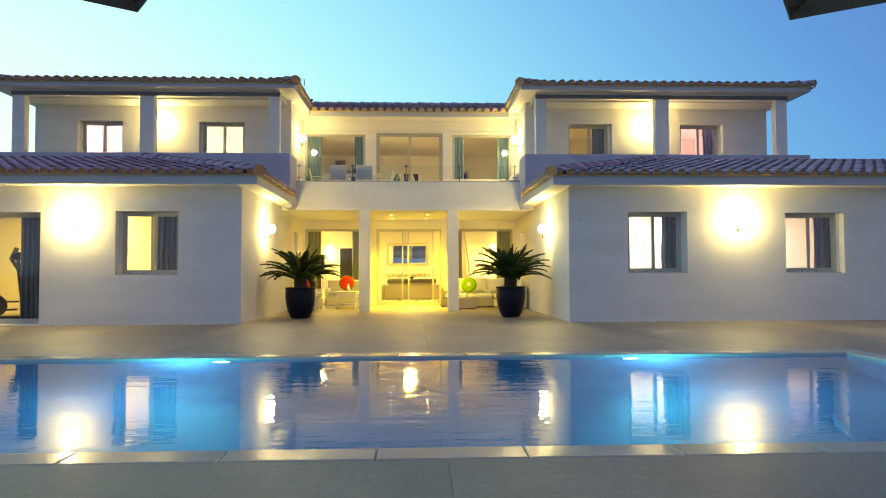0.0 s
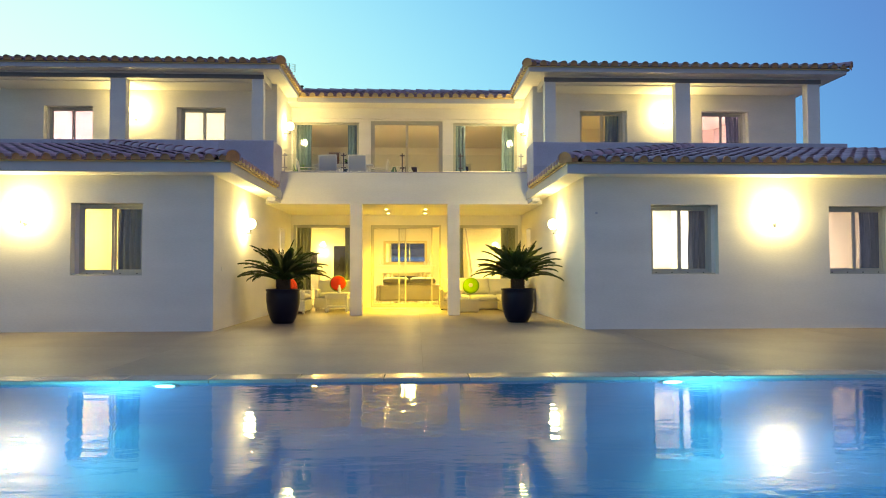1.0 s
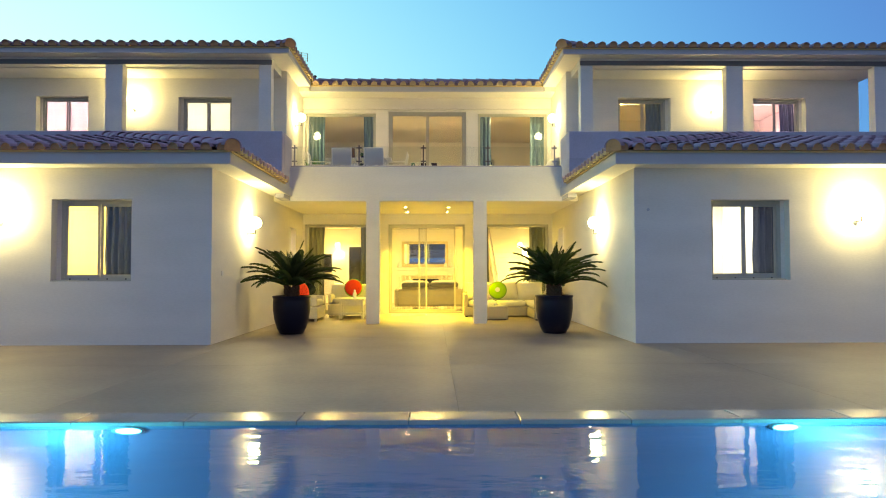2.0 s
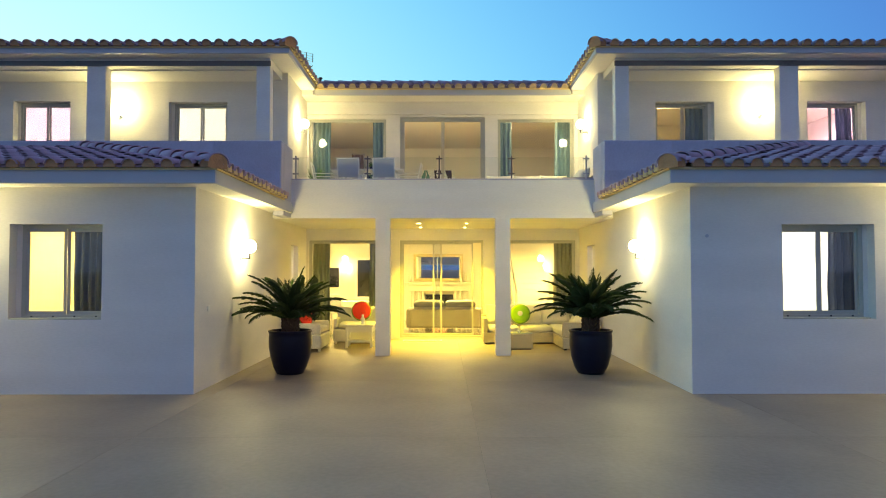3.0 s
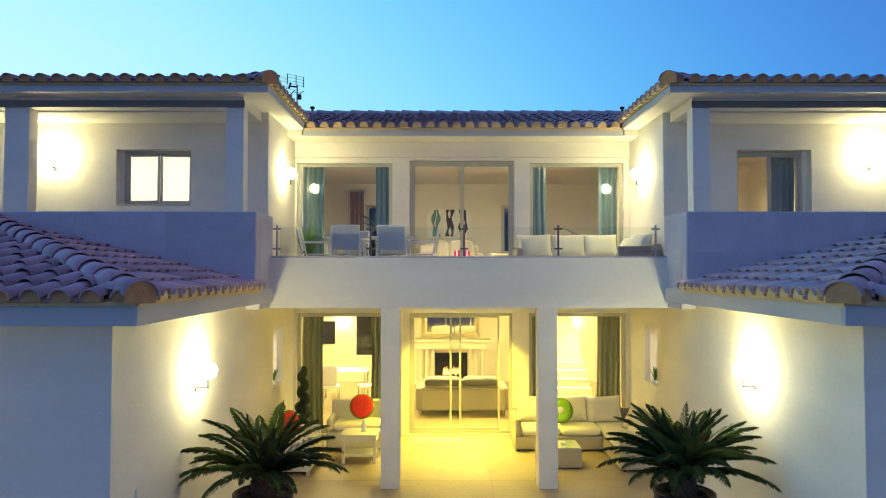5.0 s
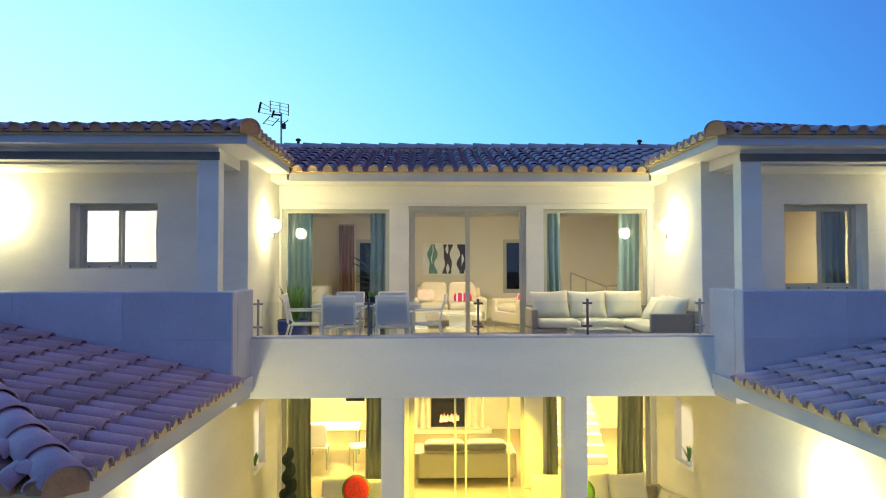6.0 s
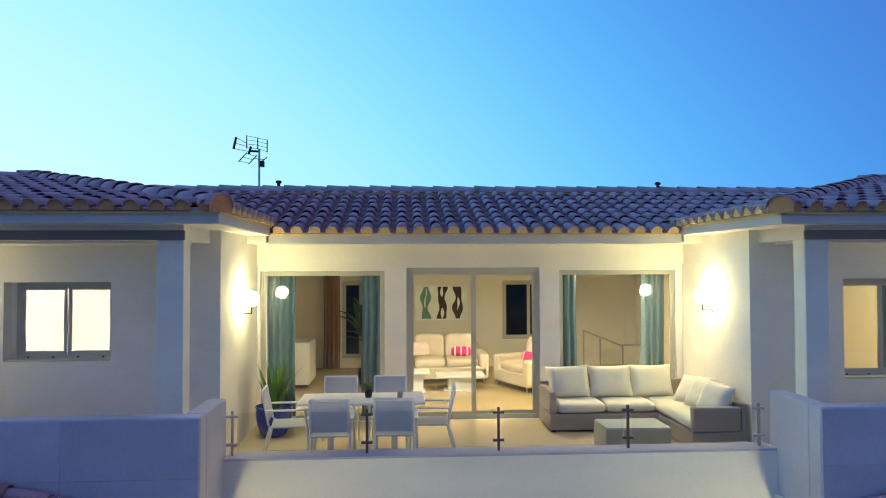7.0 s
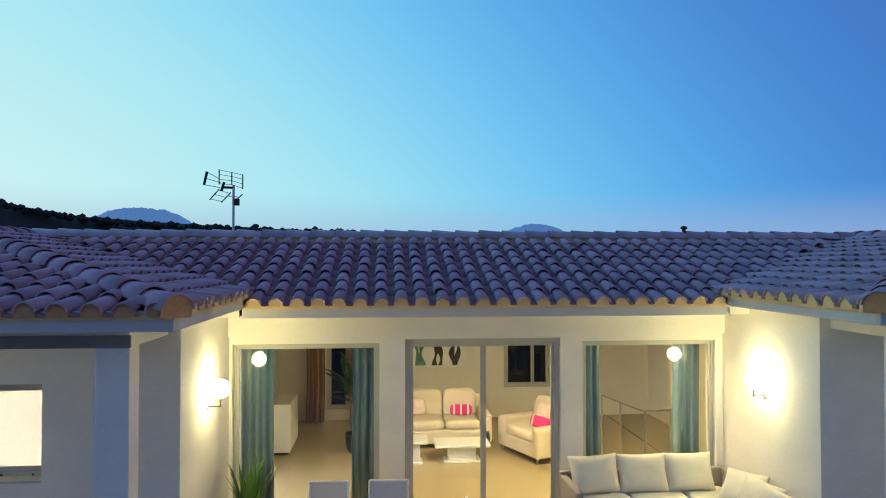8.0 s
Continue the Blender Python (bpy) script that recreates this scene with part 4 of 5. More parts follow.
# ---- plants ----
def frond_mesh(length, start, droop, pairs, leaf, seed, width=0.0052, mname="frond"):
    r = random.Random(seed)
    bm = bmesh.new()
    pts = []
    for i in range(pairs + 1):
        u = i / pairs
        a = radians(start) - radians(droop) * u ** 1.4
        pts.append((u, a))
    x = z = 0.0
    prev = None
    step = length / pairs
    for u, a in pts:
        c = Vector((x, 0, z))
        t = Vector((math.cos(a), 0, math.sin(a)))
        nrm = Vector((-math.sin(a), 0, math.cos(a)))
        w = 0.012 * (1 - 0.8 * u)
        ring = [bm.verts.new(c + Vector((0, w, 0))), bm.verts.new(c + nrm * w), bm.verts.new(c - Vector((0, w, 0)))]
        if prev:
            for k in range(2):
                bm.faces.new((prev[k], prev[k + 1], ring[k + 1], ring[k]))
        prev = ring
        if u > 0.14:
            ln = leaf * (math.sin(math.pi * min(1, 0.12 + 0.9 * u)) ** 0.55 + 0.08) * r.uniform(0.85, 1.1)
            for sd in (-1, 1):
                d = (t * 0.62 + Vector((0, sd, 0)) * 0.8 + nrm * r.uniform(0.15, 0.42)).normalized()
                up = t * width
                mid = c + d * ln * 0.5 + nrm * 0.012
                tip = c + d * ln - nrm * 0.02 - Vector((0, 0, 0.03 * ln / 0.2))
                v = [bm.verts.new(q) for q in (c - up * 0.6, c + up * 0.6, mid + up, tip, mid - up)]
                bm.faces.new(v)
        x += math.cos(a) * step
        z += math.sin(a) * step
    me = bpy.data.meshes.new("frond")
    bm.to_mesh(me)
    bm.free()
    me.materials.append(M[mname])
    return me


FRONDS = [frond_mesh(1.06, a, q, 64, 0.128, k, width=0.0056) for k, (a, q) in enumerate(((84, 16), (73, 34), (61, 48), (47, 56), (32, 60)))]


def pot(e, r, h, material):
    prof = [(r * 0.55, 0), (r * 0.62, 0.012), (r * 0.78, h * 0.16), (r * 0.92, h * 0.4), (r * 0.99, h * 0.65), (r * 0.99, h * 0.85), (r * 0.97, h * 0.93), (r * 1.02, h * 0.97), (r * 1.02, h), (r * 0.96, h * 1.005), (r * 0.92, h * 0.96), (r * 0.9, h * 0.88)]
    jar = part("pot", lathe(bmesh.new(), prof, 40), material, e, "glossy glazed ceramic pot", smooth=True)
    part("soil", lathe(bmesh.new(), [(r * 0.92, h * 0.86), (r * 0.5, h * 0.89), (0.001, h * 0.9)], 24), M["soil"], jar)


def cycad(x, y, seed, count, spread):
    r = random.Random(seed)
    e = thing("sago_palm", "dark green sago palm in a tall glazed navy pot", "potted palm", pose(x, y, 0), group="potted palms by the entrance")
    pot(e, 0.345, 0.7, M["navy"])
    bm = bmesh.new()
    lathe(bm, [(0.1, 0.6), (0.125, 0.66), (0.13, 0.74), (0.12, 0.86), (0.06, 0.89), (0.01, 0.91)], 16)
    for k in range(90):
        a, zz = k * 2.4, 0.62 + 0.29 * k / 90
        c = Vector((0.125 * math.cos(a), 0.125 * math.sin(a), zz))
        bmesh.ops.create_cone(bm, cap_ends=True, segments=5, radius1=0.028, radius2=0.006, depth=0.07, matrix=Matrix.Translation(c) @ Vector((math.cos(a), math.sin(a), 0.9)).to_track_quat("Z", "Y").to_matrix().to_4x4())
    part("trunk", bm, M["trunk"], e)
    for k in range(count):
        lvl = spread * (k / count) ** 0.78
        me = FRONDS[min(4, int(lvl * 5 + r.uniform(-0.3, 0.3)) if lvl > 0.02 else 0)]
        ob = new("frond", me)
        ob.parent = e
        sc = r.uniform(0.82, 1.04) * (0.62 if lvl < 0.2 else 0.82 if lvl < 0.42 else 1)
        ob.matrix_basis = pose(0, 0, 0.88 - 0.05 * lvl, r.uniform(-6, 6), r.uniform(-7, 7), k * 137.5 + r.uniform(-10, 10)) @ Matrix.Diagonal((sc, sc, sc, 1))


cycad(-2.48, 17.4, 3, 56, 1.0)
cycad(2.4, 17.4, 8, 84, 0.94)


def blade_plant(name, label, x, y, z, r, h, material, blades, length, seed, potmat):
    rr = random.Random(seed)
    e = thing(name, label, "plant", pose(x, y, z))
    pot(e, r, h, potmat)
    for k in range(blades):
        bm = bmesh.new()
        a, lean, ln, w = rr.uniform(0, 6.28), rr.uniform(0.05, 0.5), length * rr.uniform(0.6, 1.1), 0.035 * length / 0.6
        prev = None
        for i in range(6):
            u = i / 5
            ww = w * (1 - u ** 2.2) * (0.6 + 0.8 * u * (1 - u)) + 0.001
            o = lean * ln * u ** 1.7
            c = Vector((math.cos(a) * (r * 0.3 + o), math.sin(a) * (r * 0.3 + o), h * 0.87 + ln * u * (1 - 0.3 * lean * u)))
            sd = Vector((-math.sin(a), math.cos(a), 0)) * ww
            ring = [bm.verts.new(c - sd), bm.verts.new(c + Vector((math.cos(a), math.sin(a), 0)) * ww * 0.35), bm.verts.new(c + sd)]
            if prev:
                for j in range(2):
                    bm.faces.new((prev[j], prev[j + 1], ring[j + 1], ring[j]))
            prev = ring
        part("leaf", bm, material, e, smooth=True)
    return e


for s in (-1, 1):
    blade_plant("niche_plant", "small grassy green plant in a white pot on the window ledge", s * 3.418, 21.62, 1.224, 0.045, 0.08, M["leaf"], 26, 0.26, 5 + s, M["white"])
blade_plant("sword_plant", "spiky green sword-leaf plant in a cobalt blue pot", -2.95, 22.2, F2 + 0.02, 0.26, 0.42, M["leaf"], 42, 0.68, 11, M["cobalt"])
# spiral topiary by the porch seat
e = thing("topiary", "dark clipped spiral topiary in a low pot", "topiary", pose(-2.93, 21.75, 0))
pot(e, 0.17, 0.3, M["navy"])
bm = bmesh.new()
rt = random.Random(2)
for k in range(120):
    u = k / 119
    a = u * 2 * math.pi * 4.2
    rad = 0.075 * (1 - 0.6 * u)
    ball(bm, (rad * math.cos(a), rad * math.sin(a), 0.42 + 1.08 * u), 0.1 * (1 - 0.35 * u) * (0.62 + 0.45 * abs(math.sin(u * 5 * math.pi))) * rt.uniform(0.9, 1.1), u=7, v=5)
part("clipped_foliage", bm, M["topiary"], e)
bm = rod(bmesh.new(), (0, 0, 0.24), (0, 0, 1.45), 0.015)
part("stem", bm, M["trunk"], e)
# indoor palm of the upper room
e = thing("indoor_palm", "leafy indoor palm in a dark pot near the rear window", "potted palm", pose(-1.86, 26.2, F2 + 0.002))
pot(e, 0.18, 0.35, M["navy"])
for k in range(5):
    a = k * 1.26
    top = Vector((0.12 * math.cos(a), 0.12 * math.sin(a), 0.75 + 0.13 * k))
    part("cane", rod(bmesh.new(), (0.05 * math.cos(a), 0.05 * math.sin(a), 0.3), top, 0.012, 6), M["trunk"], e)
    for q in range(4):
        ob = new("frond", FRONDS[1 + q % 3])
        ob.parent = e
        ob.matrix_basis = Matrix.Translation(top) @ pose(0, 0, -0.02, 0, 0, 90 * q + 40 * k) @ Matrix.Diagonal((0.62, 0.9, 0.62, 1))


# ---- outdoor furniture ----
def sofa_unit(e, x0, x1, y0, y1, z, h, material, name):
    part(name, boxes((x0, x1, y0, y1, z, z + h), bevel=0.02), material, e)


def corner_sofa(label, x0, x1, xr, yf, yb, yr, z, wick, frame_h=0.62, seat=0.26):
    """L-shaped woven sofa: back along yb, return along x1 forward to yr."""
    e = thing("corner_sofa", label, "sofa")
    g = 0.03
    part("base", boxes((x0, x1 - 0.0, yf, yb, z + g, z + seat), bevel=0.015), wick, e)
    part("base", boxes((xr, x1, yr, yf - 0.004, z + g, z + seat), bevel=0.015), wick, e)
    part("back_frame", boxes((x0, x1, yb - 0.08, yb, z + seat + 0.002, z + frame_h), bevel=0.015), wick, e)
    part("back_frame", boxes((x1 - 0.08, x1, yr, yb - 0.083, z + seat + 0.002, z + frame_h), bevel=0.015), wick, e)
    part("arm", boxes((x0, x0 + 0.1, yf, yb - 0.083, z + seat + 0.002, z + frame_h - 0.04), bevel=0.02), wick, e)
    part("arm", boxes((xr, x1 - 0.083, yr, yr + 0.1, z + seat + 0.002, z + frame_h - 0.04), bevel=0.02), wick, e)
    for fx, fy in ((x0 + 0.06, yf + 0.06), (x0 + 0.06, yb - 0.06), (x1 - 0.06, yb - 0.06), (x1 - 0.06, yr + 0.06), (xr + 0.06, yr + 0.06)):
        part("foot", boxes((fx - 0.03, fx + 0.03, fy - 0.03, fy + 0.03, z, z + g - 0.001)), M["dark"], e)
    sz = z + seat + 0.075
    n = 2
    w = (xr - x0 - 0.1) / n
    for k in range(n):
        part("seat_cushion", pillow(bmesh.new(), (x0 + 0.1 + w * (k + 0.5), (yf + yb - 0.08) / 2, sz), w - 0.01, yb - yf - 0.08, 0.16, 0.2), M["cream"], e, smooth=True)
    ln = yb - 0.08 - yr
    part("seat_cushion", pillow(bmesh.new(), ((xr + x1 - 0.08) / 2, yr + 0.05 + ln / 2, sz), x1 - xr - 0.08, ln - 0.1, 0.16, 0.2), M["cream"], e, smooth=True)
    top = z + seat + 0.14
    wb = (x1 - 0.3 - x0 - 0.1) / 3
    for k in range(3):
        at = pose(x0 + 0.1 + wb * (k + 0.5), yb - 0.36, top, -20 + rng.uniform(-2, 2), rng.uniform(-2, 2), rng.uniform(-3, 3))
        part("back_cushion", knife_cushion(bmesh.new(), wb + 0.03, 0.5, 0.2, at, k), M["cream"], e, smooth=True)
    for k in range(3):
        at = pose(x1 - 0.34 + 0.02 * k, yr + 0.36 + 0.36 * k, top, -24 - 5 * k, rng.uniform(-5, 5), -78 + 9 * k)
        part("back_cushion", knife_cushion(bmesh.new(), 0.56, 0.46, 0.18, at, 7 + k), M["cream"], e, smooth=True)
    return e


corner_sofa("grey wicker corner sofa with cream cushions on the terrace", 1.0, 3.3, 2.58, 22.05, 22.86, 20.85, F2 + 0.02, M["wicker_dark"])
corner_sofa("pale wicker corner sofa with cream cushions under the porch", 0.92, 3.3, 2.5, 21.75, 22.65, 20.5, 0.0, M["wicker"])


def wicker_table(label, x0, x1, y0, y1, z, h, material, glass=True, shelf=False):
    e = thing("coffee_table", label, "table")
    if shelf:
        for a in (x0, x1 - 0.05):
            for b in (y0, y1 - 0.05):
                part("leg", boxes((a, a + 0.05, b, b + 0.05, z, z + h - 0.04), bevel=0.008), material, e)
        part("shelf", boxes((x0 + 0.02, x1 - 0.02, y0 + 0.02, y1 - 0.02, z + 0.12, z + 0.16), bevel=0.008), material, e)
        part("apron", boxes((x0 + 0.01, x1 - 0.01, y0 + 0.01, y1 - 0.01, z + h - 0.16, z + h - 0.042), bevel=0.008), material, e)
        part("tabletop", boxes((x0 - 0.02, x1 + 0.02, y0 - 0.02, y1 + 0.02, z + h - 0.04, z + h), bevel=0.012), material, e)
    else:
        part("base", boxes((x0, x1, y0, y1, z + 0.02, z + h - 0.012), bevel=0.015), material, e)
        part("foot", boxes((x0 + 0.04, x1 - 0.04, y0 + 0.04, y1 - 0.04, z, z + 0.019)), M["dark"], e)
        part("glass_top", boxes((x0 + 0.01, x1 - 0.01, y0 + 0.01, y1 - 0.01, z + h - 0.01, z + h)), M["table_glass"] if glass else M["cream"], e)
    return e


wicker_table("grey wicker coffee table with a glass top on the terrace", 1.42, 2.26, 20.75, 21.3, F2 + 0.02, 0.36, M["wicker"])
wicker_table("pale wicker coffee table with a glass top under the porch", 1.2, 1.9, 20.66, 21.2, 0, 0.34, M["wicker"])
wicker_table("small white wicker table with a lower shelf", -2.1, -1.52, 20.95, 21.4, 0, 0.5, M["wicker_white"], shelf=True)


def love_seat(m, w, label):
    e = thing("wicker_seat", label, "sofa", m, group="porch wicker seats")
    part("base", boxes((-w / 2, w / 2, 0, 0.7, 0.06, 0.34), bevel=0.03), M["wicker_white"], e)
    bm = bmesh.new()
    box(bm, -w / 2, w / 2, 0.62, 0.72, 0.342, 0.82, bevel=0.045, segs=3)
    part("backrest", bm, M["wicker_white"], e)
    for s in (-1, 1):
        part("arm", boxes((s * (w / 2), s * (w / 2 - 0.1), 0.02, 0.6, 0.342, 0.58), bevel=0.04), M["wicker_white"], e)
        for y in (0.05, 0.65):
            part("leg", rod(bmesh.new(), (s * (w / 2 - 0.05), y, 0), (s * (w / 2 - 0.05), y, 0.06), 0.03), M["wicker_white"], e)
    part("seat_cushion", pillow(bmesh.new(), (0, 0.31, 0.42), w - 0.22, 0.6, 0.15, 0.22), M["cream"], e, smooth=True)
    return e


love_seat(pose(-1.95, 21.75, 0), 1.1, "white wicker love seat with cream cushion under the porch")
love_seat(pose(-2.5, 20.85, 0, 0, 0, 90), 1.1, "white wicker love seat against the court wall")


def fruit_cushion(m, face, label):
    e = thing("round_cushion", label, "cushion", m)
    bm = ball(bmesh.new(), (0, 0, 0), 0.235, 1, 0.28, 1, u=24, v=14)
    part("cover", bm, M["rind"], e, smooth=True)
    bm = lathe(bmesh.new(), [(0.001, 0.07), (0.11, 0.064), (0.18, 0.05), (0.212, 0.034)][::-1], 28)
    bmesh.ops.transform(bm, matrix=pose(0, 0, 0, 90, 0, 0), verts=bm.verts)
    part("printed_face", bm, M[face], e, smooth=True)
    if face == "green":
        bm = ball(bmesh.new(), (0, -0.071, 0), 0.06, 1, 0.12, 1)
        part("kiwi_core", bm, M["cream"], e, smooth=True)
    else:
        bm = bmesh.new()
        for k in range(14):
            a = k * 2.4
            q = 0.05 + 0.006 * k
            ball(bm, (q * math.cos(a), -0.068 + 0.1 * q * q, q * math.sin(a)), 0.009, 1, 0.5, 1.5, 6, 5)
        part("printed_seeds", bm, M["black"], e)


fruit_cushion(pose(-1.9, 22.17, 0.73, -14, 0, 4), "red", "round red watermelon-print cushion on the love seat")
fruit_cushion(pose(-2.98, 20.95, 0.68, -14, 0, 60), "red", "round red watermelon-print cushion on the side seat")
fruit_cushion(pose(1.8, 22.1, 0.66, -16, 0, -10), "green", "round green kiwi-print cushion on the corner sofa")
e = thing("figurine", "small white ceramic figurine on the wicker table", "ornament", pose(-1.75, 21.15, 0.5))
part("body", lathe(bmesh.new(), [(0.05, 0), (0.055, 0.02), (0.035, 0.05), (0.05, 0.09), (0.045, 0.13), (0.02, 0.16), (0.03, 0.19), (0.001, 0.22)], 14), M["white"], e, smooth=True)
e = thing("flower_vase", "small glass vase with white flowers on the coffee table", "vase", pose(1.42, 20.9, 0.34))
part("vase", lathe(bmesh.new(), [(0.03, 0), (0.04, 0.05), (0.03, 0.1), (0.035, 0.12)], 14), M["white"], e, smooth=True)
bm = bmesh.new()
for k in range(24):
    ball(bm, (rt.uniform(-0.07, 0.07), rt.uniform(-0.07, 0.07), rt.uniform(0.13, 0.25)), 0.02, u=6, v=4)
part("blossom", bm, M["paleflower"], e)
e = thing("cup", "small white cup on the porch coffee table", "cup", pose(1.62, 20.85, 0.34))
part("bowl", lathe(bmesh.new(), [(0.025, 0), (0.035, 0.03), (0.038, 0.06), (0.034, 0.06), (0.03, 0.02)], 14), M["white"], e, smooth=True)
e = thing("door_mat", "black and cream leaf-patterned door mat before the entrance", "mat", pose(-0.485, 22.5, 0))
part("base", boxes((-0.465, 0.465, -0.25, 0.25, 0.0, 0.014), bevel=0.004), M["cream"], e)
bm = bmesh.new()
rm = random.Random(21)
for k in range(90):
    c = Vector((-0.43 + 0.86 * ((k % 15) + 0.5) / 15 + rm.uniform(-0.01, 0.01), -0.22 + 0.44 * (k // 15 + 0.5) / 6 + rm.uniform(-0.012, 0.012), 0.0155))
    a, ln, w = rm.choice((0.7, -0.7, 2.2)) + rm.uniform(-0.4, 0.4), rm.uniform(0.03, 0.045), rm.uniform(0.014, 0.022)
    d, q = Vector((math.cos(a), math.sin(a), 0)), Vector((-math.sin(a), math.cos(a), 0))
    bm.faces.new([bm.verts.new(c + o) for o in (-d * ln, -d * ln * 0.3 - q * w, d * ln * 0.5 - q * w * 0.8, d * ln, d * ln * 0.5 + q * w * 0.8, -d * ln * 0.3 + q * w)])
part("woven_leaves", bm, M["mat"], e, "dark woven leaf pattern")


def dining_chair(m):
    e = thing("dining_chair", "white metal garden armchair with pale mesh seat and back", "chair", m, group="chairs round the terrace table")
    part("seat", boxes((-0.23, 0.23, -0.22, 0.22, 0.43, 0.45), bevel=0.008), M["mesh"], e)
    bm = bmesh.new()
    for a, b in (((-0.22, 0.24, 0.47), (-0.22, 0.32, 0.88)), ((0.22, 0.24, 0.47), (0.22, 0.32, 0.88)), ((-0.22, 0.32, 0.88), (0.22, 0.32, 0.88))):
        rod(bm, a, b, 0.014)
    part("back_frame", bm, M["white"], e)
    bm = boxes((-0.205, 0.205, -0.004, 0.004, 0, 0.37))
    bmesh.ops.transform(bm, matrix=pose(0, 0.252, 0.5, -11, 0, 0), verts=bm.verts)
    part("backrest", bm, M["mesh"], e)
    for s in (-1, 1):
        part("leg", rod(bmesh.new(), (s * 0.25, -0.26, 0), (s * 0.24, -0.2, 0.64), 0.015), M["white"], e)
        part("leg", rod(bmesh.new(), (s * 0.25, 0.34, 0), (s * 0.23, 0.22, 0.46), 0.015), M["white"], e)
        part("armrest", boxes((s * 0.22, s * 0.27, -0.24, 0.27, 0.64, 0.66), bevel=0.007), M["white"], e)
    return e


TZ = F2 + 0.02
c0 = dining_chair(pose(-1.95, 20.5, TZ, 0, 0, 180))
for x, y, a in ((-1.2, 20.5, 180), (-1.98, 21.5, 0), (-1.3, 21.5, 0), (-2.52, 21.0, 90), (-0.78, 21.0, -90)):
    copy_thing(c0, pose(x, y, TZ, 0, 0, a + (4 if x < -2 else -3)))
e = thing("dining_table", "white rectangular garden dining table on two plate feet", "table", pose(-1.62, 21.02, TZ))
part("tabletop", boxes((-0.78, 0.78, -0.34, 0.34, 0.71, 0.74), bevel=0.008), M["white"], e)
for s in (-1, 1):
    part("leg", boxes((s * 0.36, s * 0.44, -0.04, 0.04, 0.012, 0.709), bevel=0.006), M["white"], e)
    part("foot", boxes((s * 0.2, s * 0.6, -0.25, 0.25, 0, 0.011), bevel=0.003), M["white"], e)
for x, y, r, h, mm, nm, lb in ((-1.55, 21.05, 0.05, 0.1, "navy", "planter", "small dark planter on the terrace table"), (-1.15, 21.0, 0.04, 0.07, "wicker", "candle_jar", "small grey candle jar on the terrace table")):
    e = thing(nm, lb, "pot", pose(x, y, TZ + 0.74))
    part("jar", lathe(bmesh.new(), [(r * 0.8, 0), (r, h * 0.5), (r, h), (r * 0.85, h), (r * 0.8, h * 0.5)], 16), M[mm], e, smooth=True)
    if nm == "planter":
        bm = bmesh.new()
        for k in range(30):
            ball(bm, (rt.uniform(-0.05, 0.05), rt.uniform(-0.05, 0.05), h + rt.uniform(0, 0.07)), 0.018, u=6, v=4)
        part("leaves", bm, M["leaf"], e)

# glass railing on the terrace parapet
rail = thing("glass_railing", "frameless glass railing clamped to dark steel posts", "railing")
RX = (-2.93, -1.5, -0.07, 1.37, 2.86)
for x in RX:
    p = part("post", boxes((x - 0.014, x + 0.014, TY + 0.1, TY + 0.13, 3.485, 3.96), bevel=0.004), M["steel"] if abs(x) > 2 else M["gunmetal"], rail)
    for z in (3.6, 3.9):
        part("clamp", boxes((x - 0.062, x + 0.062, TY + 0.095, TY + 0.14, z - 0.014, z + 0.014), bevel=0.006), M["steel"] if abs(x) > 2 else M["gunmetal"], p)
for a, b in zip(RX, RX[1:]):
    q = part("glass_panel", boxes((a + 0.05, b - 0.05, TY + 0.115, TY + 0.125, 3.53, 3.93)), M["railglass"], rail)
    q.visible_shadow = False

# parasols by the near pool edge
for cx, cy, a in ((2.26, 3.44, 10), (-1.38, 3.44, -10)):
    e = thing("parasol", "open taupe canvas parasol on a wooden pole", "parasol", pose(cx, cy, 0, 0, 0, a), group="poolside parasols")
    bm = bmesh.new()
    R = 1.5
    apex = bm.verts.new((0, 0, 2.75))
    rim = [bm.verts.new((R * math.cos(q), R * math.sin(q), 2.31)) for q in [math.pi / 2 * k for k in range(4)]]
    low = [bm.verts.new((v.co.x, v.co.y, 2.25)) for v in rim]
    for k in range(4):
        bm.faces.new((apex, rim[k], rim[(k + 1) % 4]))
        bm.faces.new((rim[k], low[k], low[(k + 1) % 4], rim[(k + 1) % 4]))
    ob = part("canopy", bm, M["parasol"], e)
    ob.modifiers.new("thickness", "SOLIDIFY").thickness = 0.006
    part("pole", rod(bmesh.new(), (0, 0, 0.05), (0, 0, 2.72), 0.024, 12), M["wood"], e)
    part("base", boxes((-0.3, 0.3, -0.3, 0.3, 0, 0.06), bevel=0.01), M["joint"], e)
    for k in range(4):
        q = math.pi / 2 * k
        part("rib", rod(bmesh.new(), (0, 0, 2.7), (R * 0.97 * math.cos(q), R * 0.97 * math.sin(q), 2.28), 0.012), M["wood"], e)

# switch plate and cable gland on the walls
tagged(link("wall_socket", boxes((-WX, -WX + 0.012, 16.05, 16.13, 1.08, 1.16), bevel=0.003), M["white"]), "small white weatherproof wall socket", "socket")
bm = rod(bmesh.new(), (3.58, WY, 2.13), (3.58, WY - 0.02, 2.13), 0.022, 12)
tagged(link("cable_gland", bm, M["fascia"]), "small round grey cable gland on the wall", "fitting")


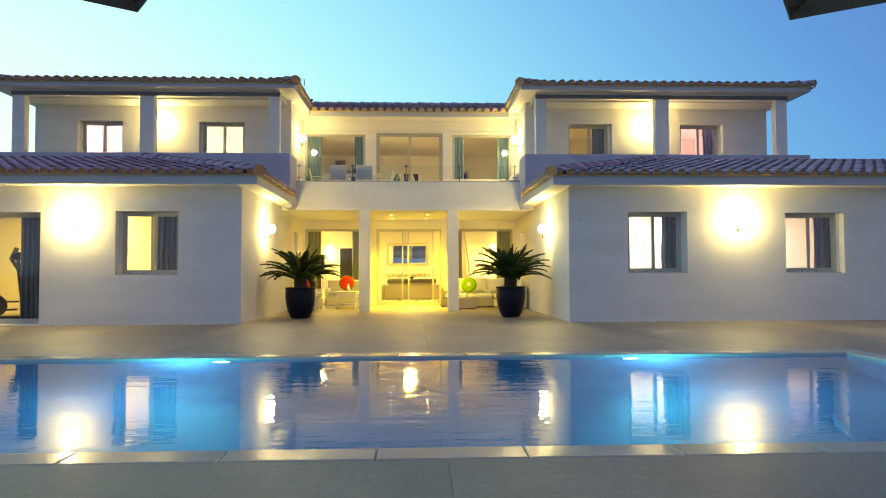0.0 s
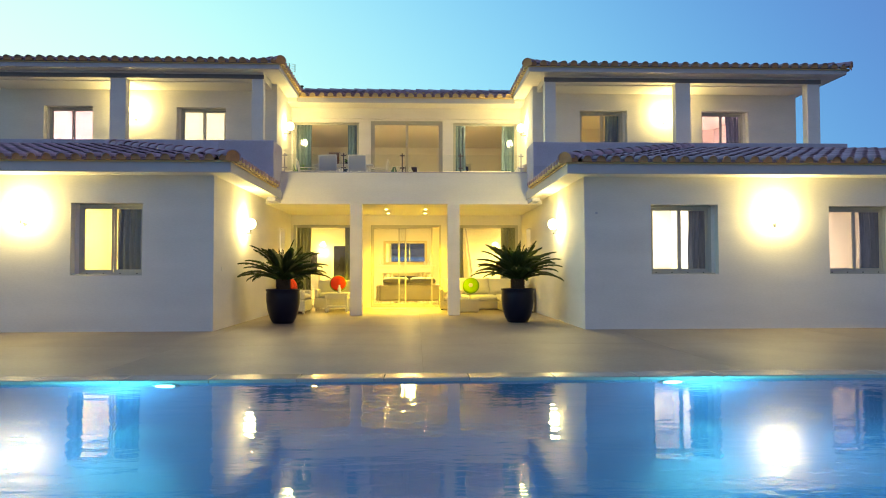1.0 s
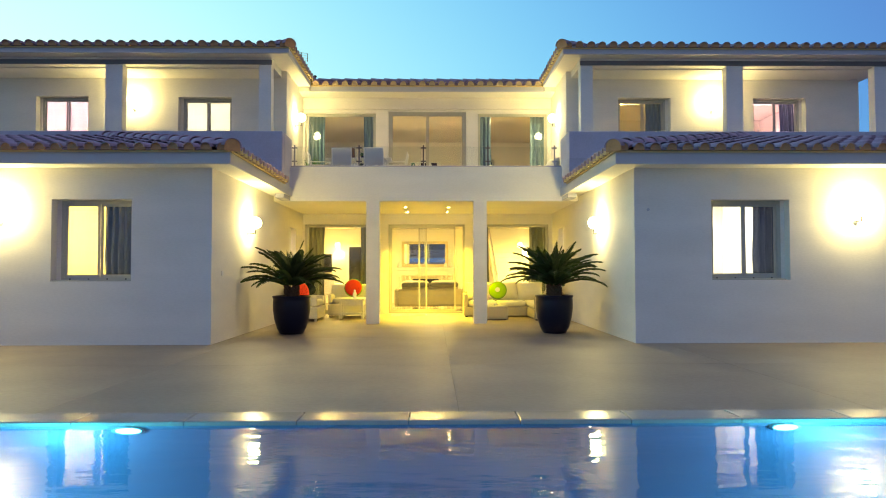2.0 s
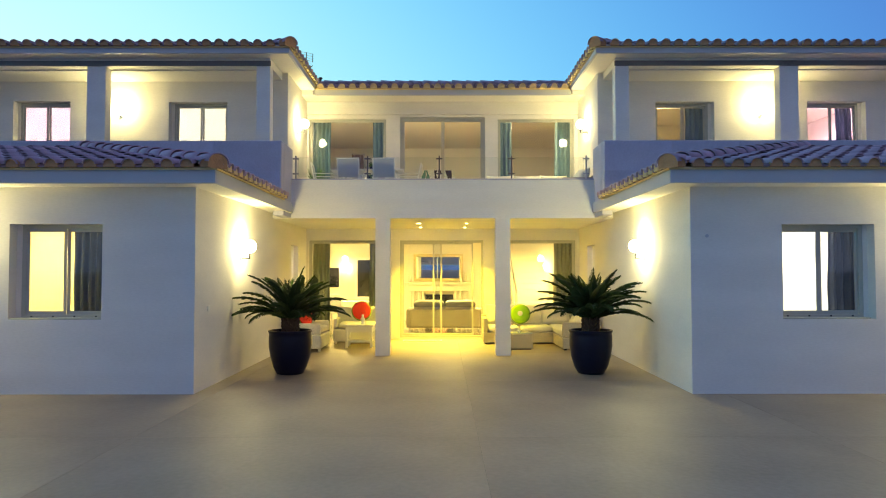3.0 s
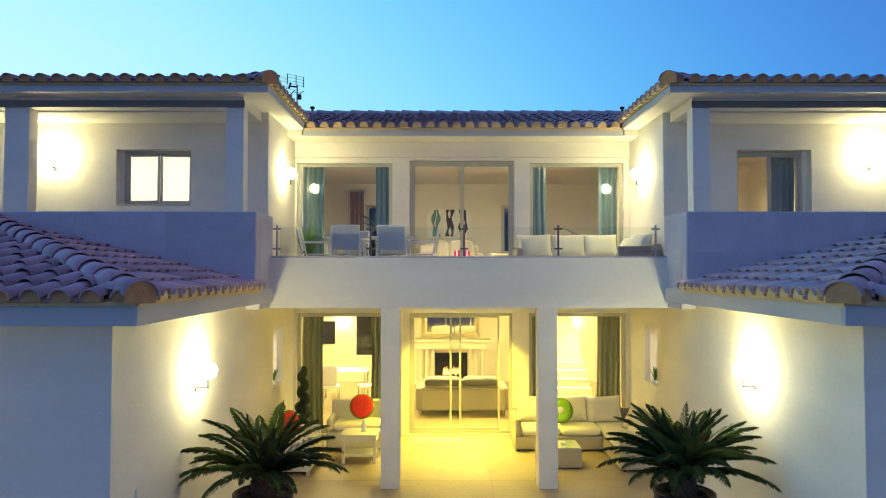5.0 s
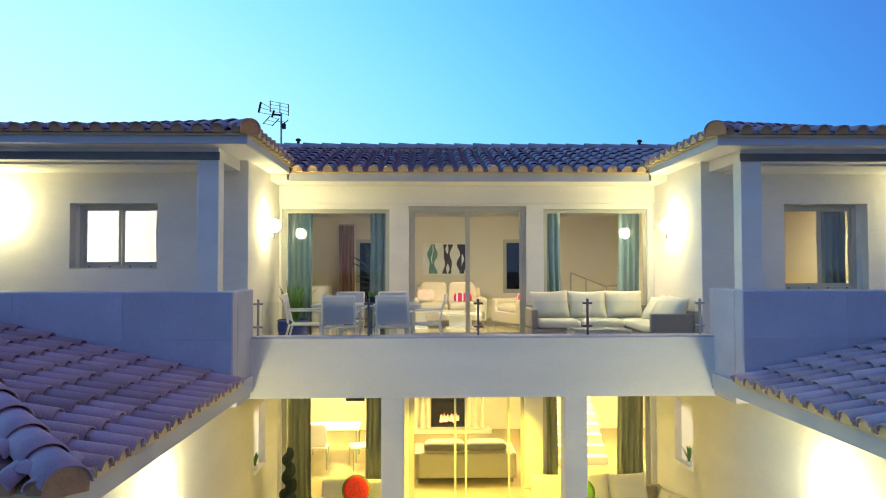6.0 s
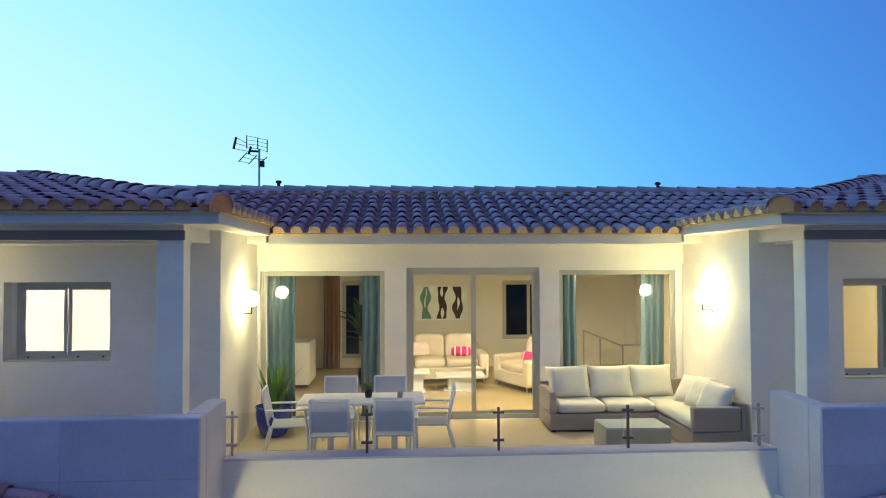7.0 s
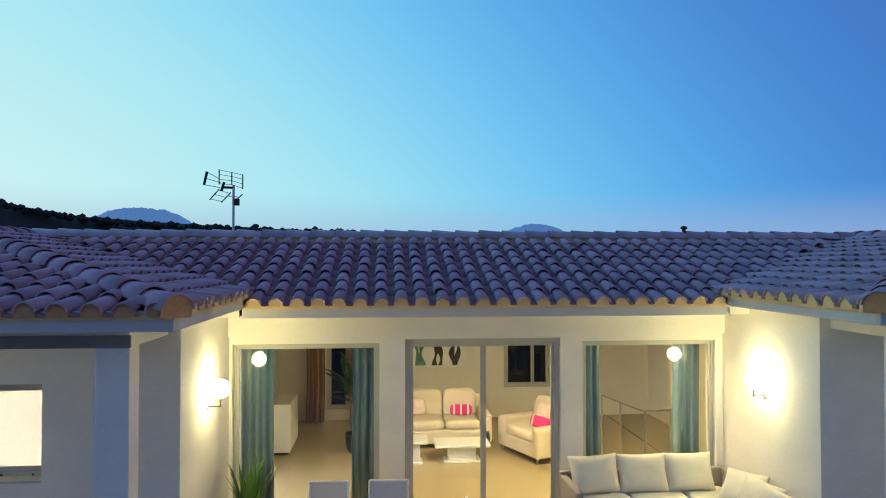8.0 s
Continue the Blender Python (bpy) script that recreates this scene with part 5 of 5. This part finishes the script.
# ---- rooms behind the glass ----
def seat_sofa(m, w, material, label, name="sofa", high=0.88, head=None):
    e = thing(name, label, "sofa", m)
    part("base", boxes((-w / 2 + 0.02, w / 2 - 0.02, 0.0, 0.85, 0.1, 0.34), bevel=0.03), material, e)
    for s in (-1, 1):
        part("arm", boxes((s * w / 2, s * (w / 2 - 0.2), 0.0, 0.86, 0.1, 0.62), bevel=0.06), material, e)
        for y in (0.06, 0.8):
            part("leg", rod(bmesh.new(), (s * (w / 2 - 0.1), y, 0), (s * (w / 2 - 0.1), y, 0.1), 0.02), M["steel"], e)
    n = 1 if w < 1.3 else 2
    ww = (w - 0.42) / n
    for k in range(n):
        x = -w / 2 + 0.21 + ww * (k + 0.5)
        part("seat_cushion", pillow(bmesh.new(), (x, 0.36, 0.42), ww - 0.01, 0.7, 0.2, 0.25), material, e, smooth=True)
        part("back_cushion", pillow(bmesh.new(), (x, 0.76, 0.66), ww, 0.24, high - 0.34, 0.35, pose(0, 0, 0, -8, 0, 0)), material, e, smooth=True)
        if head:
            part("headrest", pillow(bmesh.new(), (x, 0.84, high), ww, 0.18, 0.16, 0.3), M[head], e, smooth=True)
    part("backrest", boxes((-w / 2 + 0.1, w / 2 - 0.1, 0.8, 0.95, 0.12, high - 0.12), bevel=0.05), material, e)
    return e


seat_sofa(pose(0.05, 25.55, Z0, 0, 0, 180), 2.1, M["greige"], "grey-beige sofa with its back to the entrance door", high=0.74, head="headrest")
seat_sofa(pose(-0.22, 26.25, F2), 1.75, M["leather"], "beige leather two-seat sofa in the upper living room", high=0.96)
seat_sofa(pose(0.98, 25.65, F2, 0, 0, -66), 1.25, M["leather"], "beige leather armchair in the upper living room", "armchair", high=0.98)


def throw_pillow(x, y, z, rz, material, stripes, label, h=0.3):
    e = thing("throw_pillow", label, "cushion", pose(x, y, z, -20, 0, rz))
    part("cover", pillow(bmesh.new(), (0, 0, 0), 0.42, 0.14, h, 0.45), material, e, smooth=True)
    for k in range(stripes):
        xx = -0.13 + 0.13 * k
        part("stripe", pillow(bmesh.new(), (xx, 0, 0), 0.06, 0.146, h + 0.003, 0.6), M["white"], e, smooth=True)


throw_pillow(-0.76, 26.8, F2 + 0.66, 10, M["paleflower"], 0, "pale flower-print throw pillow on the beige sofa")
throw_pillow(0.12, 26.72, F2 + 0.61, -5, M["pink"], 3, "pink and white striped throw pillow on the beige sofa", 0.2)
throw_pillow(1.38, 25.55, F2 + 0.63, -60, M["pink"], 1, "pink patterned throw pillow on the armchair", 0.2)
throw_pillow(1.53, 25.8, F2 + 0.74, -72, M["paleflower"], 0, "pale flower-print throw pillow on the armchair")
for x, y, w, d, h in ((0.0, 25.6, 0.95, 0.55, 0.32), (-0.85, 25.55, 0.5, 0.5, 0.4)):
    e = thing("low_table", "white low living-room table with curved plate base", "table", pose(x, y, F2))
    part("tabletop", boxes((-w / 2, w / 2, -d / 2, d / 2, h - 0.05, h), bevel=0.015), M["white"], e)
    part("pedestal", boxes((-w / 4, w / 4, -d / 4, d / 4, 0.02, h - 0.051), bevel=0.02), M["white"], e)
    part("plinth", boxes((-w / 3, w / 3, -d / 3, d / 3, 0, 0.019)), M["white"], e)
# canvas with three pairs of wavering stems
e = thing("wall_painting", "wide pale canvas painted with dark and green wavering stems", "painting", pose(-0.2, 28.7, 4.62))
part("canvas", boxes((-0.62, 0.62, -0.035, 0, -0.42, 0.42), bevel=0.004), M["canvas"], e)
for k, (x, mm) in enumerate(((-0.42, "artgreen"), (-0.32, "artgreen"), (-0.02, "artdark"), (0.08, "artdark"), (0.36, "artdark"), (0.46, "artdark"))):
    bm = bmesh.new()
    prev = None
    for i in range(15):
        u = i / 14
        c = x + 0.028 * math.sin(u * 8 + k * 2.1)
        w = 0.045 + 0.022 * math.sin(u * 11 + k)
        ring = [bm.verts.new((c - w, -0.037, -0.38 + 0.77 * u)), bm.verts.new((c + w, -0.037, -0.38 + 0.77 * u))]
        if prev:
            bm.faces.new((prev[0], prev[1], ring[1], ring[0]))
        prev = ring
    part("painted_stem", bm, M[mm], e)
e = thing("sideboard", "white lacquered sideboard against the wall", "cabinet", pose(-3.3, 26.6, F2))
part("body", boxes((-0.3, 0.3, -0.5, 0.5, 0.05, 0.9), bevel=0.008), M["white"], e)
part("plinth", boxes((-0.26, 0.26, -0.46, 0.46, 0, 0.049)), M["dark"], e)
for s in (-1, 1):
    part("door", boxes((0.3, 0.315, s * 0.02, s * 0.48, 0.08, 0.87), bevel=0.004), M["white"], e)
# stair railing of the upper floor
e = thing("stair_railing", "steel stair railing with clear glass infill", "railing")
bm = rod(bmesh.new(), (2.3, 25.0, 4.28), (3.05, 25.0, 3.98), 0.02)
part("handrail", bm, M["steel"], e)
part("handrail", rod(bmesh.new(), (3.05, 25.0, 4.0), (3.55, 25.0, 4.0), 0.02), M["steel"], e)
for x, z in ((2.3, 4.28), (2.62, 4.15), (3.05, 4.0), (3.5, 4.0)):
    part("baluster", rod(bmesh.new(), (x, 25.0, F2), (x, 25.0, z), 0.018), M["steel"], e)
q = part("glass_panel", boxes((2.66, 3.01, 24.995, 25.005, 3.2, 3.92)), M["railglass"], e)

# fireplace
e = thing("fireplace", "white carved mantelpiece with paired columns and a small fire", "fireplace", pose(-0.1, 29.3, Z0))
part("mantel_shelf", boxes((-1.15, 1.1, -0.42, 0, 1.18, 1.27), bevel=0.015), M["marble"], e)
part("frieze", boxes((-1.05, 1.0, -0.34, 0, 0.98, 1.179), bevel=0.008), M["marble"], e)
part("hearth", boxes((-1.15, 1.1, -0.5, 0, 0, 0.09), bevel=0.01), M["marble"], e)
part("surround", boxes((-1.0, -0.5, -0.1, 0, 0.091, 0.979), (0.45, 0.95, -0.1, 0, 0.091, 0.979), (-0.5, 0.45, -0.1, 0, 0.86, 0.979)), M["marble"], e)
for x in (-0.92, -0.74, -0.58, 0.53, 0.69, 0.87):
    part("pilaster", lathe(bmesh.new(), [(0.07, 0.091), (0.07, 0.13), (0.045, 0.16), (0.055, 0.3), (0.05, 0.7), (0.038, 0.88), (0.06, 0.92), (0.065, 0.979)], 14, (x, -0.24, 0)), M["marble"], e, smooth=True)
part("firebox", boxes((-0.5, 0.45, -0.02, 0, 0.091, 0.859)), M["black"], e)
part("insert_frame", boxes((-0.5, 0.45, -0.13, -0.105, 0.78, 0.858), (-0.5, -0.3, -0.13, -0.105, 0.2, 0.779), (0.25, 0.45, -0.13, -0.105, 0.2, 0.779), (-0.5, 0.45, -0.13, -0.105, 0.1, 0.199)), M["black"], e)
bm = bmesh.new()
for k in range(16):
    x = -0.25 + 0.033 * k
    bmesh.ops.create_cone(bm, cap_ends=True, segments=6, radius1=0.03, radius2=0.002, depth=0.1 + 0.14 * rt.random(), matrix=Matrix.Translation((x, -0.08, 0.3 + 0.06 * rt.random())))
part("flames", bm, M["fire"], e, "small orange flames")
e = thing("wall_mirror", "large mirror in a pale gilt frame over the mantel", "mirror", pose(-0.15, 29.275, 1.78, 2.6, 0, 0))
part("mirror_frame", boxes((-0.84, 0.84, -0.06, 0, 0.36, 0.46), (-0.84, 0.84, -0.06, 0, -0.46, -0.36), (-0.84, -0.74, -0.06, 0, -0.36, 0.36), (0.74, 0.84, -0.06, 0, -0.36, 0.36), bevel=0.012), M["gilt"], e)
mm = mat("silvered_mirror", (0.85, 0.87, 0.87), 0.02, 1.0, var=0.01)
part("mirror_glass", boxes((-0.74, 0.74, -0.03, -0.005, -0.36, 0.36)), mm, e)
for x, h in ((-1.0, 0.22), (0.85, 0.3), (0.7, 0.16)):
    e = thing("ornament", "pale ceramic vase on the mantel shelf", "ornament", pose(x - 0.1, 29.1, Z0 + 1.27))
    part("vase", lathe(bmesh.new(), [(0.04, 0), (0.06, h * 0.4), (0.03, h * 0.75), (0.04, h)], 14), M["marble"], e, smooth=True)
# kitchen side: framed dark window, screen, table and chair
e = thing("window_inner", "dark framed rear window of the kitchen side", "window", pose(-2.65, 29.3, 1.42), kind="structure")
part("window_frame", boxes((-0.34, 0.34, -0.04, 0, 0.62, 0.72), (-0.34, 0.34, -0.04, 0, -0.72, -0.62), (-0.34, -0.25, -0.04, 0, -0.62, 0.62), (0.25, 0.34, -0.04, 0, -0.62, 0.62)), M["white"], e)
# black sheet on the solid wall stands for the dark view outside
part("pane", boxes((-0.25, 0.25, -0.012, -0.002, -0.62, 0.62)), M["black"], e)
for x, y, z, w, h, nm in ((-3.72, 29.3, 1.45, 0.2, 0.33, "wall"), (-5.55, 19.6, 1.7, 0.3, 0.22, "bedroom")):
    e = thing("television", "flat black television on the %s wall" % ("kitchen" if nm == "wall" else "bedroom"), "television", pose(x, y, z))
    part("screen", boxes((-w, w, -0.06, -0.03, -h, h), bevel=0.006), M["black"], e)
    part("bracket", boxes((-0.08, 0.08, -0.03, 0, -0.1, 0.1)), M["dark"], e)
e = thing("kitchen_table", "white kitchen table with round steel legs", "table", pose(-2.85, 26.6, Z0))
part("tabletop", boxes((-0.6, 0.6, -0.4, 0.4, 0.71, 0.75), bevel=0.01), M["white"], e)
for sx in (-1, 1):
    for sy in (-1, 1):
        part("leg", rod(bmesh.new(), (sx * 0.54, sy * 0.34, 0), (sx * 0.54, sy * 0.34, 0.709), 0.02), M["steel"], e)
for x, a in ((-2.2, -70), (-3.1, 180)):
    e = thing("kitchen_chair", "white upholstered kitchen chair on steel tube legs", "chair", pose(x, 25.9, Z0, 0, 0, a), group="kitchen chairs")
    part("seat", pillow(bmesh.new(), (0, 0, 0.46), 0.44, 0.44, 0.08, 0.3), M["white"], e, smooth=True)
    part("backrest", pillow(bmesh.new(), (0, 0.22, 0.74), 0.42, 0.06, 0.52, 0.3, pose(0, 0, 0, -8, 0, 0)), M["white"], e, smooth=True)
    for sx in (-1, 1):
        for sy in (-1, 1):
            part("leg", rod(bmesh.new(), (sx * 0.2, sy * 0.19, 0), (sx * 0.19, sy * 0.18, 0.43), 0.012), M["steel"], e)
# staircase
e = thing("staircase", "white plastered staircase rising away from the living room", "stairs", kind="structure")
for k in range(13):
    part("step", boxes((2.15, 3.3, 25.9 + 0.26 * k, 25.9 + 0.26 * (k + 1) + 0.02 if k < 12 else 29.3, Z0 if k == 0 else 0.18 * k - 0.1, 0.18 * (k + 1)), bevel=0.006), M["marble"], e)
bm = rod(bmesh.new(), (2.15, 25.95, 1.05), (2.15, 28.9, 3.05 - 0.36), 0.025)
part("handrail", bm, M["steel"], e)
for k in range(5):
    y = 26.0 + 0.5 * k
    part("baluster", rod(bmesh.new(), (2.18, y, 0.18 * (int((y - 25.9) / 0.26) + 1)), (2.15, y, 1.08 + (y - 25.95) * 0.56), 0.014), M["steel"], e)
# small globes on the inner walls
for x, z in ((-3.3, 1.78), (3.45, 1.8)):
    e = thing("inner_wall_lamp", "small lit opal globe lamp on the inner wall", "lamp", pose(x, 29.3, z), group="inner globe lamps")
    part("bracket", rod(bmesh.new(), (0, 0, -0.1), (0, -0.15, -0.1), 0.012), M["steel"], e)
    part("globe", ball(bmesh.new(), (0, -0.15, 0), 0.09), glow("inner_globe_glow", (1, 0.86, 0.5), 40), e, smooth=True)
# exercise machine
e = thing("elliptical_trainer", "black elliptical exercise machine behind the sliding door", "exercise machine", pose(-8.72, 17.0, Z0, 0, 0, 25))
part("base_rail", boxes((-0.6, 0.5, -0.04, 0.04, 0.03, 0.1), (-0.6, -0.54, -0.25, 0.25, 0.0, 0.06), (0.44, 0.5, -0.25, 0.25, 0.0, 0.06), bevel=0.008), M["dark"], e)
part("flywheel", rod(bmesh.new(), (-0.35, -0.06, 0.32), (-0.35, 0.06, 0.32), 0.25, 24), M["dark"], e)
part("mast", rod(bmesh.new(), (0.2, 0, 0.1), (0.08, 0, 1.35), 0.035), M["dark"], e)
part("console", boxes((-0.02, 0.14, -0.13, 0.13, 1.33, 1.5), bevel=0.02), M["black"], e)
for s in (-1, 1):
    bm = bmesh.new()
    rod(bm, (0.18, s * 0.2, 0.35), (0.1, s * 0.24, 1.1), 0.02)
    rod(bm, (0.1, s * 0.24, 1.1), (-0.04, s * 0.25, 1.35), 0.02)
    rod(bm, (-0.04, s * 0.25, 1.35), (0.06, s * 0.25, 1.6), 0.022)
    part("swing_arm", bm, M["dark"], e)
    part("pedal", boxes((-0.3, 0.1, s * 0.12, s * 0.26, 0.3 + 0.08 * s, 0.34 + 0.08 * s), bevel=0.01), M["dark"], e)

# ---- roof fittings ----
e = thing("tv_antenna", "grey television antenna with grid reflector on a mast", "antenna", pose(-3.98, 26.0, 6.6))
part("mast", rod(bmesh.new(), (0, 0, 0), (0, 0, 1.26), 0.022), M["steel"], e)
bars = [((-0.233, 1.26), (-0.233, 1.524)), ((-0.017, 1.25), (-0.017, 1.48)), ((0.17, 1.185), (0.17, 1.44))]
for (x0, z0), (x1, z1) in bars:
    part("grid_bar", rod(bmesh.new(), (x0, -0.06, z0), (x1, -0.06, z1), 0.011, 6), M["dark"], e)
for q in (0.04, 0.34, 0.66, 0.96):
    for (a0, a1), (b0, b1) in zip(bars, bars[1:]):
        part("grid_rod", rod(bmesh.new(), (a0[0], -0.06, a0[1] + (a1[1] - a0[1]) * q), (b0[0], -0.06, b0[1] + (b1[1] - b0[1]) * q), 0.005, 6), M["steel"], e)
part("end_director", rod(bmesh.new(), (-0.48, -0.1, 1.243), (-0.43, -0.1, 1.476), 0.024, 8), M["dark"], e)
for q, x1, z1 in ((0.97, -0.233, 1.36), (0.5, -0.2, 1.29), (0.03, -0.2, 1.2)):
    part("director_rod", rod(bmesh.new(), (-0.48 + 0.05 * q, -0.1, 1.243 + 0.233 * q), (x1, -0.07, z1), 0.006, 6), M["steel"], e)
bm = bmesh.new()
rod(bm, (-0.17, -0.06, 1.21), (0.0, 0, 1.21), 0.022, 8)
rod(bm, (-0.19, -0.07, 1.15), (-0.15, -0.05, 1.3), 0.024, 8)
part("feed_boom", bm, M["dark"], e)
low = [((-0.233, 1.18), (-0.377, 0.985)), ((-0.034, 1.123), (-0.178, 0.94)), ((0.165, 1.09), (0.086, 1.0))]
for (x0, z0), (x1, z1) in low:
    part("lower_bar", rod(bmesh.new(), (x0, -0.05, z0), (x1, -0.12, z1), 0.01, 6), M["dark"], e)
for q in (0.1, 0.5, 0.92):
    (a0, a1), (b0, b1) = low[:2]
    part("lower_rod", rod(bmesh.new(), (a0[0] + (a1[0] - a0[0]) * q, -0.05 - 0.07 * q, a0[1] + (a1[1] - a0[1]) * q), (b0[0] + (b1[0] - b0[0]) * q, -0.05 - 0.07 * q, b0[1] + (b1[1] - b0[1]) * q), 0.005, 6), M["steel"], e)
part("lower_boom", rod(bmesh.new(), (-0.1, -0.08, 1.06), (0.12, -0.05, 1.04), 0.007, 6), M["steel"], e)
part("junction_box", boxes((0.02, 0.1, -0.05, 0.05, 0.9, 1.02), bevel=0.01), M["dark"], e)
for x in (-3.45, 3.85):
    e = thing("roof_vent", "small dark vent cowl on the roof ridge", "vent", pose(x, 25.22, 6.98), group="ridge vents")
    part("pipe", rod(bmesh.new(), (0, 0, -0.06), (0, 0, 0.1), 0.03, 10), M["dark"], e)
    part("cowl", ball(bmesh.new(), (0, 0, 0.12), 0.05, 1.2, 1.2, 0.7, 10, 6), M["dark"], e)


# ---- distance ----
def skyline(name, label, cat, dist, az0, az1, height, material, rough, seed, back=0.4, steps=160, kind="structure"):
    """A ridge seen far off: an arc of slopes round the house, from bearing az0 to az1 (degrees from straight ahead)."""
    bm = bmesh.new()
    prev = None
    for i in range(steps + 1):
        a = radians(az0 + (az1 - az0) * i / steps)
        h = height(math.degrees(a))
        h += rough * (noise.noise(Vector((i * 0.21, seed, 0))) + 0.5 * noise.noise(Vector((i * 0.9, seed, 3))))
        h = max(h, 0.5)
        d = Vector((math.sin(a), math.cos(a), 0))
        ring = [bm.verts.new(d * dist + Vector((0, 0, -1))), bm.verts.new(d * dist * (1 + back * 0.5) + Vector((0, 0, h * 0.6))), bm.verts.new(d * dist * (1 + back) + Vector((0, 0, h))), bm.verts.new(d * dist * (1 + 2 * back) + Vector((0, 0, -1)))]
        if prev:
            for k in range(3):
                bm.faces.new((prev[k], ring[k], ring[k + 1], prev[k + 1]))
        prev = ring
    bmesh.ops.recalc_face_normals(bm, faces=bm.faces)
    return structure(name, bm, material, label, cat, smooth=True)


HILL = lambda a: float(np.interp(a, (-75, -28, -25, -22.7, -20.8, -18.4, -12, -4, 6, 40), (48, 29.3, 25.8, 24.2, 23.1, 22.4, 21, 20, 17.5, 15)))
skyline("backdrop_hill", "dark pine-covered hillside beyond the house", "hill", 280, -75, 40, HILL, M["hill"], 0.8, 1.5, back=0.12)
# both far ridges glow in haze blue and take no light
skyline("backdrop_mountain", "far mountain on the horizon, haze painted as an even blue glow", "mountain", 2500, -28, -9, lambda a: 206 * max(0, 1 - (abs(a + 19.2) / 6.2) ** 2.6), M["mount"], 7, 4, back=0.1)
skyline("backdrop_mountain_low", "low far hill on the horizon, haze painted as an even blue glow", "mountain", 2500, 4, 20, lambda a: 158 * max(0, 1 - ((a - 12.7) / 5.2) ** 2) ** 0.9, M["mount"], 5, 7, back=0.1)
# crowns of the far wood, too many to count
bm = bmesh.new()
rw = random.Random(12)
for k in range(1500):
    az = rw.uniform(-48, 14)
    d = 280 * (1.12 + rw.uniform(-0.05, 0.0))
    r = 0.35 + 1.1 * rw.random() ** 2.2
    h = HILL(az) - 0.9
    a = radians(az)
    bmesh.ops.create_icosphere(bm, subdivisions=1, radius=r, matrix=Matrix.Translation((math.sin(a) * d, math.cos(a) * d, h + rw.uniform(-1.0, 0.5))) @ Matrix.Diagonal((1.2, 1.2, rw.uniform(0.7, 1.3), 1)))
tagged(link("far_wood", bm, M["hill"]), "dark crowns of distant pine wood along the hill", "trees", kind="stuff")

# ---- pieces of the setting: coping stones and paving slabs ----
def piece(cache, w, d, h, material, name, parent, x, y, ztop, bev):
    key = (round(w, 3), round(d, 3), round(h, 3), name)
    if key not in cache:
        bm = bmesh.new()
        box(bm, -w / 2, w / 2, -d / 2, d / 2, -h, 0)
        bmesh.ops.bevel(bm, geom=[q for q in bm.edges if all(v.co.z > -h / 2 for v in q.verts)], offset=bev, segments=1, affect="EDGES")
        me = bpy.data.meshes.new(name)
        bm.to_mesh(me)
        bm.free()
        me.materials.append(material)
        cache[key] = me
    ob = new(name, cache[key])
    ob.parent = parent
    ob.location = (x, y, ztop)
    return ob


made = {}
xs = [-5.95, -5.2, -4.34, -3.48, -2.63, -1.77, -0.91, -0.05, 0.81, 1.67, 2.53, 3.39, 4.25, 5.1, 5.95]
for a, b in zip(xs, xs[1:]):
    piece(made, b - a - 0.006, 0.32, 0.05, M["coping"], "coping_stone", pavement, (a + b) / 2, PY1 + 0.14, 0.004, 0.008)
    piece(made, b - a - 0.006, 0.24, 0.05, M["coping"], "coping_stone", pavement, (a + b) / 2, PY0 - 0.1, 0.004, 0.008)
for s in (-1, 1):
    for k in range(5):
        piece(made, 0.3, 0.855, 0.05, M["coping"], "coping_stone", pavement, s * (PX + 0.14), PY0 + 0.03 + 0.87 * (k + 0.5), 0.004, 0.008)
GX = [-16 + 0.0] + [0.35 + 3.44 * k for k in range(-4, 5)] + [16]
GY = [-4 + 3.44 * k for k in range(0, 9)]
cuts_y = sorted({*[y for y in GY if y < PY0 - 0.3], PY0 - 0.226, *[y for y in GY if PY0 < y < PY1], PY1 + 0.306, *[y for y in GY if PY1 + 0.6 < y < 23.2], 22.945})
for gx0, gx1 in zip(GX, GX[1:]):
    for y0, y1 in zip(cuts_y, cuts_y[1:]):
        x0, x1 = gx0, gx1
        yc = (y0 + y1) / 2
        if PY0 - 0.2 < yc < PY1 + 0.3:
            if x1 <= -PX - 0.3 or x0 >= PX + 0.3:
                pass
            elif x0 < -PX - 0.35:
                x1 = -PX - 0.296
            elif x1 > PX + 0.35:
                x0 = PX + 0.296
            else:
                continue
        if x1 - x0 > 0.05 and y1 - y0 > 0.05:
            piece(made, x1 - x0 - 0.003, y1 - y0 - 0.003, 0.0045, M["deck"], "paving_slab", pavement, (x0 + x1) / 2, yc, 0.0, 0.001)

# cladding slabs on the balcony parapets
for s in (-1, 1):
    owner = bpy.data.objects["parapet_" + ("left" if s < 0 else "right")]
    for k in range(6):
        for j in range(2):
            w, h = 7.53 / 6, 0.55
            key = ("clad", round(w, 3))
            if key not in made:
                bm = boxes((-w / 2 + 0.0015, w / 2 - 0.0015, -0.008, 0, -h / 2 + 0.0015, h / 2 - 0.0015))
                me = bpy.data.meshes.new("cladding_slab")
                bm.to_mesh(me)
                bm.free()
                me.materials.append(M["parapet"])
                made[key] = me
            ob = new("cladding_slab", made[key])
            ob.parent = owner
            ob.location = (s * (3.01 + w * (k + 0.5)), 18.8695, 2.975 + h * (j + 0.5))
